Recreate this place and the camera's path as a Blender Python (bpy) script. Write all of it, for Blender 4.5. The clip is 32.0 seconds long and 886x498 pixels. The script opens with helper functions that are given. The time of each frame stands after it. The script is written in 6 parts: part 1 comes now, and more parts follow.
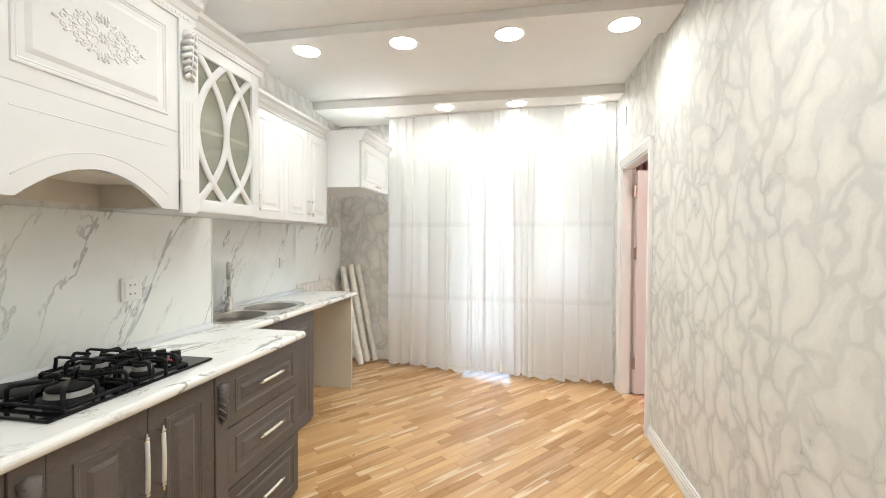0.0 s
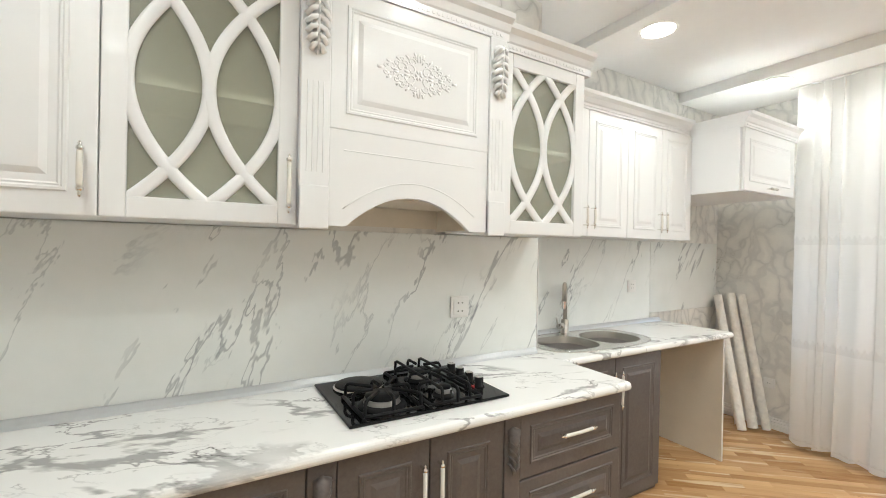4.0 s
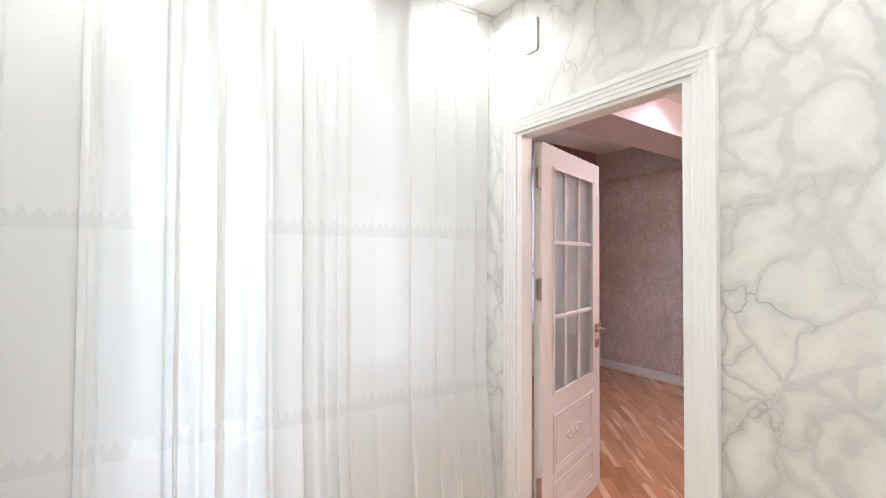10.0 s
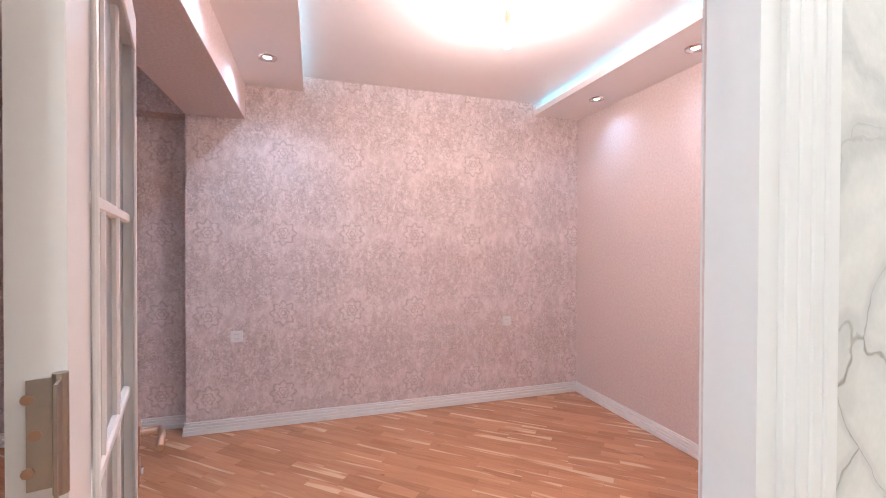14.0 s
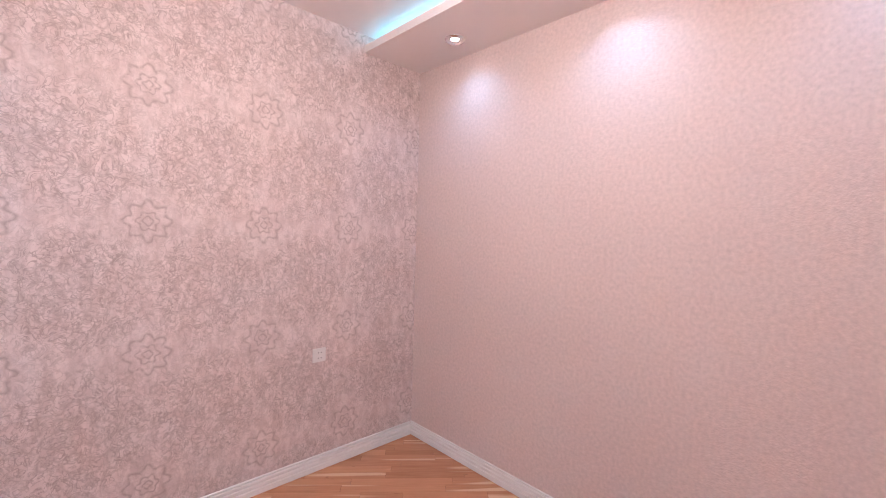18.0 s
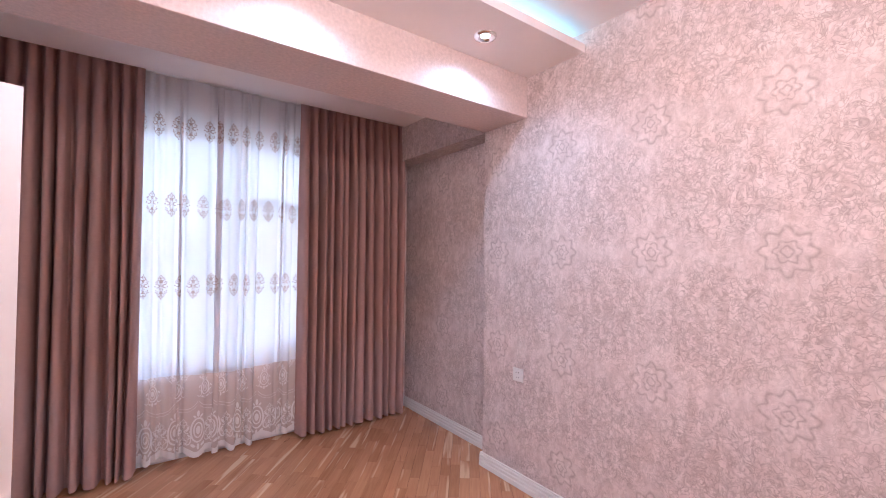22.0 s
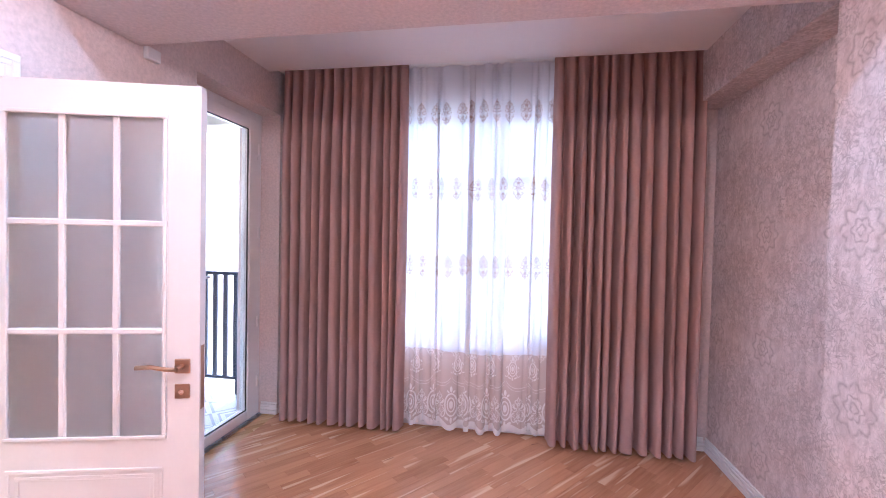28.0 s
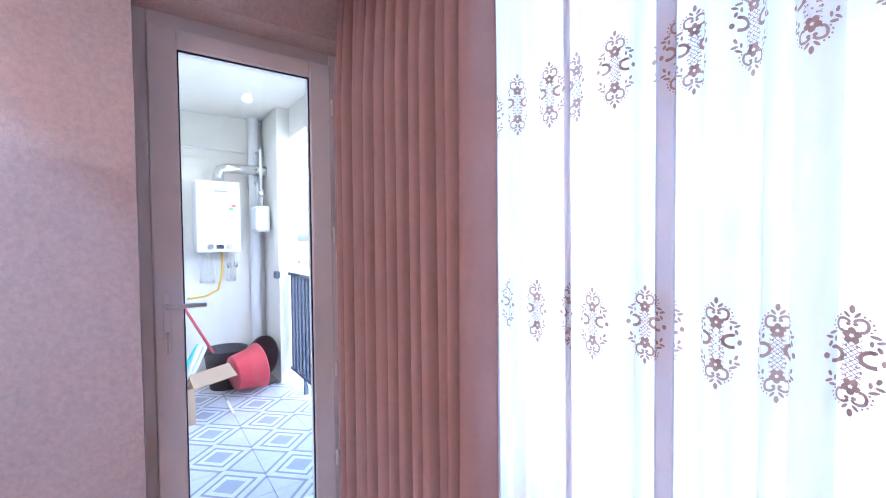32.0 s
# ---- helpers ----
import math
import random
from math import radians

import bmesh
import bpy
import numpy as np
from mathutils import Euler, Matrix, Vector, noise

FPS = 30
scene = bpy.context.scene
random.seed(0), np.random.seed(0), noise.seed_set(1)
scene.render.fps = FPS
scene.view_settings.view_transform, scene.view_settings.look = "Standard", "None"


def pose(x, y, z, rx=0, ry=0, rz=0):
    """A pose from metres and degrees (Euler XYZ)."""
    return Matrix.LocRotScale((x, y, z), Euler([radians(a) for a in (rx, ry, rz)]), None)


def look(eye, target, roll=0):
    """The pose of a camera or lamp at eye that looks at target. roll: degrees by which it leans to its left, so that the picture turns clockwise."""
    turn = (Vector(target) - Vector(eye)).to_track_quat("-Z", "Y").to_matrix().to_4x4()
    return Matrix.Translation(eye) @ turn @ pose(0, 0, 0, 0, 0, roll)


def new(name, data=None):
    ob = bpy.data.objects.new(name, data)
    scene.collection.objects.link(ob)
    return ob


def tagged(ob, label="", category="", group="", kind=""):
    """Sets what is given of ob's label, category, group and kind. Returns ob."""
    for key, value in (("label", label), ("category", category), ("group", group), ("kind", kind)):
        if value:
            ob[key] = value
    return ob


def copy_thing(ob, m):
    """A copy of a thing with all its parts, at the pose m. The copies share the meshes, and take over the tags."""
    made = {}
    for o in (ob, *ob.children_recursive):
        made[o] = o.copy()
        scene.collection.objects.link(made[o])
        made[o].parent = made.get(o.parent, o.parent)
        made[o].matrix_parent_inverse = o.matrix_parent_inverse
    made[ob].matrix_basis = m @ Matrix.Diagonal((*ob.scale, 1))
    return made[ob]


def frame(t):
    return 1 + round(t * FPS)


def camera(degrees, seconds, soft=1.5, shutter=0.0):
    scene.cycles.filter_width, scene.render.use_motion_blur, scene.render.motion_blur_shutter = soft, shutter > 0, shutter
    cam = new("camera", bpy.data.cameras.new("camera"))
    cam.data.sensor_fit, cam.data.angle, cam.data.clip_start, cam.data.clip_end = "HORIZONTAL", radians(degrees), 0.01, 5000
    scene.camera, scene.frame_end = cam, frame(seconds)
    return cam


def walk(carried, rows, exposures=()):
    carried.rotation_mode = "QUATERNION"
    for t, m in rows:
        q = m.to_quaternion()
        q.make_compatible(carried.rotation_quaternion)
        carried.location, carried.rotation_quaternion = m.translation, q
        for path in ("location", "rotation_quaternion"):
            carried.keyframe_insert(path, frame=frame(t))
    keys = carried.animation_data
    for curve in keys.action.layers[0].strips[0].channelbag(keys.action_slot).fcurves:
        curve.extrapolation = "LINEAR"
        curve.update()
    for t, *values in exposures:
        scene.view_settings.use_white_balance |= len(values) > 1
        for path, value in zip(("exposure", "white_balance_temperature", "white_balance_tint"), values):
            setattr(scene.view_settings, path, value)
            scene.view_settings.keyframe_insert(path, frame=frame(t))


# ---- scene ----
cam = camera(93.2, 32.0, soft=1.0)
PATH = [
    (0, (0.181, 0.586, 1.353), (-0.181, 2.553, 1.306), 0.2),
    (0.5, (0.175, 0.755, 1.379), (-0.359, 2.682, 1.335), 0.3),
    (1, (0.139, 0.86, 1.376), (-0.673, 2.688, 1.336), 0.2),
    (1.5, (0.108, 0.958, 1.402), (-0.912, 2.678, 1.363), 0.4),
    (2, (0.132, 1.032, 1.414), (-1.093, 2.612, 1.373), 0.6),
    (2.5, (0.158, 1.054, 1.421), (-1.338, 2.38, 1.386), 0.6),
    (4.5, (0.158, 1.079, 1.402), (-1.571, 2.084, 1.396), 1.2),
    (5, (0.104, 1.085, 1.406), (-1.349, 2.459, 1.41), 1.0),
    (5.5, (0.065, 1.098, 1.4), (-1.061, 2.751, 1.417), 0.7),
    (6, (0.036, 1.165, 1.389), (-0.833, 2.967, 1.417), 0.6),
    (6.5, (0.004, 1.328, 1.377), (-0.637, 3.223, 1.411), 0.4),
    (7, (-0.045, 1.549, 1.384), (-0.462, 3.504, 1.428), 0.3),
    (7.5, (-0.162, 1.781, 1.36), (-0.366, 3.77, 1.415), 0.2),
    (8, (-0.266, 2.034, 1.358), (-0.193, 4.032, 1.409), 0.1),
    (8.5, (-0.34, 2.313, 1.382), (0.027, 4.278, 1.428), 0.3),
    (9, (-0.395, 2.548, 1.38), (0.202, 4.457, 1.426), 0.6),
    (9.5, (-0.409, 2.787, 1.384), (0.467, 4.584, 1.418), 0.6),
    (10, (-0.363, 3.057, 1.394), (0.772, 4.704, 1.427), 0.2),
    (10.5, (-0.325, 3.3, 1.391), (1.019, 4.781, 1.418), 0.3),
    (11, (-0.26, 3.554, 1.383), (1.346, 4.747, 1.412), -0.1),
    (11.5, (-0.164, 3.761, 1.407), (1.633, 4.638, 1.428), -0.1),
    (12, (-0.074, 3.961, 1.4), (1.849, 4.512, 1.415), -0.1),
    (12.5, (0.065, 4.1, 1.388), (2.054, 4.314, 1.394), 0.2),
    (13, (0.287, 4.16, 1.403), (2.286, 4.087, 1.4), 0.1),
    (13.5, (0.497, 4.224, 1.398), (2.468, 3.885, 1.388), 0.2),
    (14, (0.7, 4.229, 1.407), (2.611, 3.637, 1.387), 0.2),
    (14.5, (0.892, 4.169, 1.412), (2.709, 3.335, 1.381), 0.2),
    (15, (1.032, 4.140, 1.401), (2.742, 3.105, 1.376), -0.2),
    (15.5, (1.156, 4.122, 1.406), (2.714, 2.867, 1.374), -0.5),
    (17.5, (1.695, 3.817, 1.499), (3.107, 2.404, 1.42), 1.7),
    (18, (1.838, 3.747, 1.476), (3.288, 2.371, 1.401), 1.7),
    (18.5, (2.016, 3.668, 1.482), (3.615, 2.468, 1.407), 1.4),
    (19, (2.1, 3.605, 1.478), (3.909, 2.755, 1.404), 1.1),
    (19.5, (2.138, 3.487, 1.472), (4.097, 3.087, 1.423), 0.6),
    (20, (2.115, 3.435, 1.434), (4.112, 3.538, 1.428), 0.6),
    (20.5, (2.053, 3.332, 1.418), (3.958, 3.941, 1.433), 0.8),
    (21, (2.047, 3.172, 1.416), (3.764, 4.196, 1.437), 0.8),
    (21.5, (2.107, 3.025, 1.443), (3.563, 4.396, 1.473), 0.6),
    (22, (2.174, 2.902, 1.455), (3.362, 4.51, 1.496), 0.6),
    (22.5, (2.283, 2.806, 1.466), (3.263, 4.549, 1.514), 0.4),
    (23, (2.442, 2.774, 1.456), (3.2, 4.624, 1.521), 0.3),
    (23.5, (2.56, 2.724, 1.455), (3.014, 4.67, 1.526), 0.2),
    (24, (2.669, 2.64, 1.448), (2.826, 4.633, 1.523), 0.3),
    (24.5, (2.779, 2.587, 1.443), (2.676, 4.583, 1.521), 0.5),
    (25, (2.907, 2.567, 1.436), (2.511, 4.526, 1.502), 0.4),
    (25.5, (2.956, 2.558, 1.442), (2.305, 4.449, 1.487), 0.2),
    (27.5, (3.001, 3.033, 1.41), (2.598, 4.992, 1.371), 1.3),
    (28, (2.997, 3.316, 1.43), (2.667, 5.288, 1.384), 1.2),
    (28.5, (2.964, 3.606, 1.421), (2.685, 5.586, 1.367), 1.1),
    (29, (2.993, 3.907, 1.411), (2.744, 5.891, 1.36), 0.7),
    (29.5, (3.086, 4.224, 1.421), (2.663, 6.178, 1.371), 0.1),
    (30, (3.126, 4.517, 1.433), (2.463, 6.404, 1.387), -0.2),
    (30.5, (3.195, 4.805, 1.444), (2.286, 6.585, 1.38), -0.5),
    (31, (3.213, 5.063, 1.442), (2.033, 6.677, 1.384), -0.6),
    (31.5, (3.165, 5.277, 1.441), (1.751, 6.689, 1.381), -0.6),
    (32, (3.115, 5.507, 1.438), (1.494, 6.677, 1.377), -0.5),
]
EXPOSURES = [(0.0, 3.37, 6250, 4), (6.0, 3.36, 6200, 4), (10.0, 3.27, 6000, 6), (13.0, 3.33, 5950, 8), (16.0, 3.32, 5800, 7), (18.5, 3.24, 5800, 8), (20.0, 3.44, 5800, 9), (22.0, 3.5, 5720, 12), (25.0, 3.56, 5600, 15), (28.0, 3.92, 5350, 15), (32.0, 3.94, 5000, 8)]
walk(cam, [(t, look(eye, target, roll)) for t, eye, target, roll in PATH], EXPOSURES)

# ---- world and lights ----
world = bpy.data.worlds.new("sky")
scene.world = world
world.use_nodes = True
wn = world.node_tree
sky = wn.nodes.new("ShaderNodeTexSky")
sky.sky_type, sky.sun_disc, sky.sun_elevation, sky.sun_rotation = "NISHITA", False, radians(53), radians(98)
sky.air_density, sky.dust_density = 1.0, 4.0
wn.nodes["Background"].inputs["Strength"].default_value = 0.145
wn.links.new(sky.outputs[0], wn.nodes["Background"].inputs["Color"])


def lamp(name, kind, m, energy, colour=(1, 1, 1), **more):
    data = bpy.data.lights.new(name, kind)
    data.energy, data.color = energy, colour
    for key, value in more.items():
        if key == "size":
            data.shape, data.size = "RECTANGLE", value
        elif key == "size_y":
            data.size_y = value
        elif key == "radius":
            data.shadow_soft_size = value
        elif key == "angle":
            data.angle = radians(value)
        elif key == "cone":
            data.spot_size, data.spot_blend = radians(value), 0.85
    ob = new(name, data)
    ob.matrix_world = m
    return ob


lamp("sun", "SUN", look((22, -3, 30), (0, 0, 0)), 0.5, (1.0, 0.95, 0.88), angle=10)
# daylight in the window openings
lamp("kitchen_window_light", "AREA", look((0.0, 5.24, 1.25), (0.0, 0, 1.25)), 1.9, (0.93, 0.97, 1.0), size=1.85, size_y=2.2)
lamp("room_window_light", "AREA", look((2.75, 6.70, 1.55), (2.75, 0, 1.55)), 0.75, (0.64, 0.82, 1.0), size=2.0, size_y=1.8)
KITCHEN_SPOTS = [(x, y, z) for y, z, dx in ((0.62, 2.635, 0.0), (1.94, 2.635, 0.0), (3.26, 2.635, 0.0), (4.575, 2.62, 0.035)) for x in (-1.26 + dx, -0.58 + dx, 0.105 + dx, 0.78 + dx)]
for x, y, z in KITCHEN_SPOTS:
    lamp("kitchen_downlight_lamp", "SPOT", look((x, y, z - 0.02), (x, y, 0)), 2.0, (1.0, 0.985, 0.95), radius=0.05, cone=165)
ROOM_SPOTS = [(x, y, 2.608) for y in (4.51, 2.01) for x in (1.75, 2.69, 3.62)]
for x, y, z in ROOM_SPOTS:
    lamp("room_spot_lamp", "SPOT", look((x, y, z - 0.012), (x, y + (0.03 if y > 3 else -0.04), 0)), 2.75 if y > 3 else 1.0, (0.58, 0.765, 1.0) if y > 3 else (0.46, 0.69, 1.0), radius=0.03, cone=150 if y > 3 else 136)
lamp("bulb_lamp", "POINT", pose(2.70, 3.26, 2.42), 4.6, (1.0, 0.765, 0.69), radius=0.05)
for x, y in ((-0.9, 5.75), (-0.9, 6.3)):
    lamp("balcony_spot_lamp", "SPOT", look((x, y, 2.66), (x, y, 0)), 0.8, (1.0, 0.97, 0.92), radius=0.04, cone=150)


# ---- materials ----
def material(name, colour, rough=0.5, metal=0.0, vary=0.08, scale=8.0, bump=0.02, bump_scale=60.0, coat=0.0, spec=0.5, fine=None):
    """A plain surface: its colour varied at two scales, with fine relief."""
    mat = bpy.data.materials.new(name)
    mat.use_nodes = True
    nt = mat.node_tree
    bsdf = nt.nodes["Principled BSDF"]
    bsdf.inputs["Roughness"].default_value, bsdf.inputs["Metallic"].default_value = rough, metal
    bsdf.inputs["Coat Weight"].default_value, bsdf.inputs["Specular IOR Level"].default_value = coat, spec
    where = node(nt, "TexCoord").outputs["Object"]
    big = noise_tex(nt, where, scale, 4)
    small = noise_tex(nt, where, fine or scale * 9, 3)
    both = calc(nt, "ADD", calc(nt, "MULTIPLY", big, 0.65), calc(nt, "MULTIPLY", small, 0.35))
    lo, hi = [max(0, c * (1 - vary)) for c in colour], [min(1, c * (1 + vary)) for c in colour]
    nt.links.new(ramp(nt, both, [(0.3, lo), (0.7, hi)]), bsdf.inputs["Base Color"])
    nt.links.new(calc(nt, "ADD", calc(nt, "MULTIPLY", big, 0.12), rough - 0.06), bsdf.inputs["Roughness"])
    if bump:
        relief(nt, noise_tex(nt, where, bump_scale, 3), bump, bsdf)
    return mat


def node(nt, kind, **sets):
    n = nt.nodes.new("ShaderNode" + kind)
    for key, value in sets.items():
        setattr(n, key, value)
    return n


def noise_tex(nt, where, scale, detail=3, distortion=0.0, rough=0.55):
    n = node(nt, "TexNoise")
    n.inputs["Scale"].default_value, n.inputs["Detail"].default_value = scale, detail
    n.inputs["Distortion"].default_value, n.inputs["Roughness"].default_value = distortion, rough
    if where is not None:
        nt.links.new(where, n.inputs["Vector"])
    return n.outputs["Fac"]


def calc(nt, op, a, b=0.0, c=None, clamp=False):
    n = node(nt, "Math", operation=op, use_clamp=clamp)
    for i, v in enumerate((a, b) if c is None else (a, b, c)):
        if isinstance(v, (int, float)):
            n.inputs[i].default_value = v
        else:
            nt.links.new(v, n.inputs[i])
    return n.outputs[0]


def ramp(nt, fac, stops, ease="LINEAR"):
    n = node(nt, "ValToRGB")
    n.color_ramp.interpolation = ease
    el = n.color_ramp.elements
    while len(el) < len(stops):
        el.new(0.5)
    for e, (p, c) in zip(el, stops):
        e.position, e.color = p, (*c, 1) if not isinstance(c, (int, float)) else (c, c, c, 1)
    nt.links.new(fac, n.inputs["Fac"])
    return n.outputs["Color"]


def blend(nt, fac, a, b, mode="MIX"):
    n = node(nt, "Mix", data_type="RGBA", blend_type=mode)
    for v, sock in ((fac, n.inputs[0]), (a, n.inputs[6]), (b, n.inputs[7])):
        if isinstance(v, (int, float)):
            sock.default_value = v
        elif isinstance(v, tuple):
            sock.default_value = (*v, 1)
        else:
            nt.links.new(v, sock)
    return n.outputs[2]


def relief(nt, height, strength, bsdf, distance=0.01):
    n = node(nt, "Bump")
    n.inputs["Strength"].default_value, n.inputs["Distance"].default_value = strength, distance
    nt.links.new(height, n.inputs["Height"])
    nt.links.new(n.outputs[0], bsdf.inputs["Normal"])


def bare(name, rough=0.5):
    mat = bpy.data.materials.new(name)
    mat.use_nodes = True
    bsdf = mat.node_tree.nodes["Principled BSDF"]
    bsdf.inputs["Roughness"].default_value = rough
    return mat, mat.node_tree, bsdf


def agate_paper():
    """White agate wallpaper: pale cells parted by grey veins, with a little silver in them."""
    mat, nt, bsdf = bare("agate wallpaper", 0.45)
    where = node(nt, "TexCoord").outputs["Object"]
    warp = node(nt, "TexNoise")
    warp.inputs["Scale"].default_value, warp.inputs["Detail"].default_value = 2.6, 3
    nt.links.new(where, warp.inputs["Vector"])
    mapped = node(nt, "Mapping")
    mapped.inputs["Scale"].default_value = (1.0, 1.0, 0.62)
    nt.links.new(where, mapped.inputs["Vector"])
    mixed = node(nt, "Mix", data_type="VECTOR")
    mixed.inputs[0].default_value = 0.3
    nt.links.new(mapped.outputs[0], mixed.inputs[4])
    nt.links.new(warp.outputs["Color"], mixed.inputs[5])
    wiggle = node(nt, "TexNoise")
    wiggle.inputs["Scale"].default_value, wiggle.inputs["Detail"].default_value = 16, 3
    nt.links.new(where, wiggle.inputs["Vector"])
    bent = node(nt, "Mix", data_type="VECTOR")
    bent.inputs[0].default_value = 0.02
    nt.links.new(mixed.outputs[1], bent.inputs[4])
    nt.links.new(wiggle.outputs["Color"], bent.inputs[5])
    vor = node(nt, "TexVoronoi", feature="DISTANCE_TO_EDGE")
    vor.inputs["Scale"].default_value = 11.0
    nt.links.new(bent.outputs[1], vor.inputs["Vector"])
    cell = vor.outputs["Distance"]
    cloud, patch = noise_tex(nt, where, 6.5, 4), noise_tex(nt, mixed.outputs[1], 3.1, 3)
    # grey ground between the lobes, wide in some places and closed in others
    width = ramp(nt, cloud, [(0.35, 0.0), (0.67, 0.070)])
    lobe = ramp(nt, calc(nt, "SUBTRACT", cell, width), [(0.0, 0.0), (0.11, 0.6), (0.36, 1.0)], "EASE")
    tone = ramp(nt, noise_tex(nt, where, 3.3, 3), [(0.35, (0.62, 0.61, 0.585)), (0.65, (0.73, 0.715, 0.685))])
    base = blend(nt, lobe, tone, (0.84, 0.82, 0.775))
    thin = calc(nt, "MULTIPLY", ramp(nt, calc(nt, "ADD", cell, calc(nt, "MULTIPLY", noise_tex(nt, where, 38, 4), 0.026)), [(0.016, 1.0), (0.027, 0.0)]), ramp(nt, patch, [(0.42, 0.0), (0.60, 0.75)]))
    fine = ramp(nt, noise_tex(nt, where, 110, 3), [(0.3, (0.95, 0.95, 0.95)), (0.7, (1, 1, 1))])
    nt.links.new(blend(nt, 1.0, blend(nt, thin, base, (0.45, 0.425, 0.385)), fine, "MULTIPLY"), bsdf.inputs["Base Color"])
    nt.links.new(calc(nt, "MULTIPLY", thin, 0.5), bsdf.inputs["Metallic"])
    nt.links.new(calc(nt, "SUBTRACT", 0.58, calc(nt, "MULTIPLY", thin, 0.28)), bsdf.inputs["Roughness"])
    relief(nt, calc(nt, "ADD", calc(nt, "MULTIPLY", lobe, 0.5), calc(nt, "ADD", calc(nt, "MULTIPLY", thin, 0.6), calc(nt, "MULTIPLY", noise_tex(nt, where, 90, 3), 0.25))), 0.16, bsdf)
    return mat


def damask_paper():
    """Dusty pink wallpaper printed with eight-petalled rosettes and mottled medallions, 0.523 m by 0.62 m apart."""
    mat, nt, bsdf = bare("damask wallpaper", 0.6)
    where = node(nt, "TexCoord").outputs["Object"]
    sep = node(nt, "SeparateXYZ")
    nt.links.new(where, sep.inputs[0])
    jitter = calc(nt, "MULTIPLY", calc(nt, "SUBTRACT", noise_tex(nt, where, 30, 2), 0.5), 0.022)

    def local(axis, start, step):
        v = calc(nt, "DIVIDE", calc(nt, "SUBTRACT", axis, start), step)
        return calc(nt, "MULTIPLY", calc(nt, "SUBTRACT", calc(nt, "FRACT", calc(nt, "ADD", v, 0.5)), 0.5), step)

    def polar(y0, z0):
        along = calc(nt, "ADD", sep.outputs[1], sep.outputs[0])
        u, v = local(calc(nt, "ADD", along, jitter), y0 + 4.175, 0.523), local(calc(nt, "ADD", sep.outputs[2], jitter), z0, 0.62)
        r = calc(nt, "SQRT", calc(nt, "ADD", calc(nt, "MULTIPLY", u, u), calc(nt, "MULTIPLY", v, v)))
        return r, calc(nt, "ARCTAN2", v, u)

    def ring(r, turn, radius, wave, petals, width):
        edge = calc(nt, "ADD", calc(nt, "MULTIPLY", calc(nt, "COSINE", calc(nt, "MULTIPLY", turn, petals)), wave), radius)
        off = calc(nt, "ABSOLUTE", calc(nt, "SUBTRACT", r, edge))
        return calc(nt, "SUBTRACT", 1.0, calc(nt, "DIVIDE", off, width), clamp=True)

    r, turn = polar(4.451, 1.492)
    rose = calc(nt, "MAXIMUM", ring(r, turn, 0.083, 0.012, 8.0, 0.015), calc(nt, "MAXIMUM", ring(r, turn, 0.040, 0.006, 6.0, 0.009), ring(r, turn, 0.018, 0.002, 4.0, 0.008)))
    rr, tt = polar(4.451 + 0.2615, 1.492 + 0.31)
    inside = calc(nt, "SUBTRACT", 1.0, calc(nt, "DIVIDE", rr, 0.34), clamp=True)
    medal_area = ramp(nt, calc(nt, "ADD", inside, calc(nt, "MULTIPLY", noise_tex(nt, where, 11, 3), 0.6)), [(0.30, 0.30), (0.66, 1.0)])

    def contour(scale, warp, width):
        n = noise_tex(nt, where, scale, 2, warp, 0.5)
        return calc(nt, "SUBTRACT", 1.0, calc(nt, "DIVIDE", calc(nt, "ABSOLUTE", calc(nt, "SUBTRACT", n, 0.5)), width), clamp=True)

    rings = calc(nt, "MAXIMUM", ring(rr, tt, 0.135, 0.02, 8.0, 0.012), calc(nt, "MAXIMUM", ring(rr, tt, 0.085, 0.018, 6.0, 0.010), ring(rr, tt, 0.036, 0.008, 6.0, 0.009)))
    curls = calc(nt, "MAXIMUM", contour(20, 1.3, 0.055), calc(nt, "MULTIPLY", contour(33, 1.0, 0.07), 0.7))
    medal = calc(nt, "MULTIPLY", calc(nt, "MAXIMUM", curls, calc(nt, "MULTIPLY", rings, 0.7)), medal_area)
    mapped = node(nt, "Mapping")
    mapped.inputs["Scale"].default_value = (1, 1, 0.55)
    nt.links.new(where, mapped.inputs["Vector"])
    mottle = ramp(nt, noise_tex(nt, mapped.outputs[0], 22, 5, 0.6, 0.62), [(0.40, 0.0), (0.60, 1.0)])
    cloud = noise_tex(nt, mapped.outputs[0], 9, 3)
    tone = calc(nt, "ADD", calc(nt, "MULTIPLY", mottle, 0.7), calc(nt, "MULTIPLY", calc(nt, "SUBTRACT", cloud, 0.3), 0.7), clamp=True)
    ground = ramp(nt, calc(nt, "SUBTRACT", tone, calc(nt, "MULTIPLY", medal_area, 0.16), clamp=True), [(0.0, (0.67, 0.557, 0.533)), (1.0, (0.855, 0.75, 0.725))])
    broken = ramp(nt, noise_tex(nt, where, 60, 3), [(0.30, 0.35), (0.52, 1.0)])
    ink = calc(nt, "MULTIPLY", calc(nt, "MAXIMUM", calc(nt, "MULTIPLY", rose, 0.88), medal), broken, clamp=True)
    nt.links.new(blend(nt, calc(nt, "MULTIPLY", ink, 0.82), ground, (0.385, 0.304, 0.278)), bsdf.inputs["Base Color"])
    relief(nt, calc(nt, "ADD", mottle, calc(nt, "MULTIPLY", ink, 0.8)), 0.12, bsdf)
    return mat


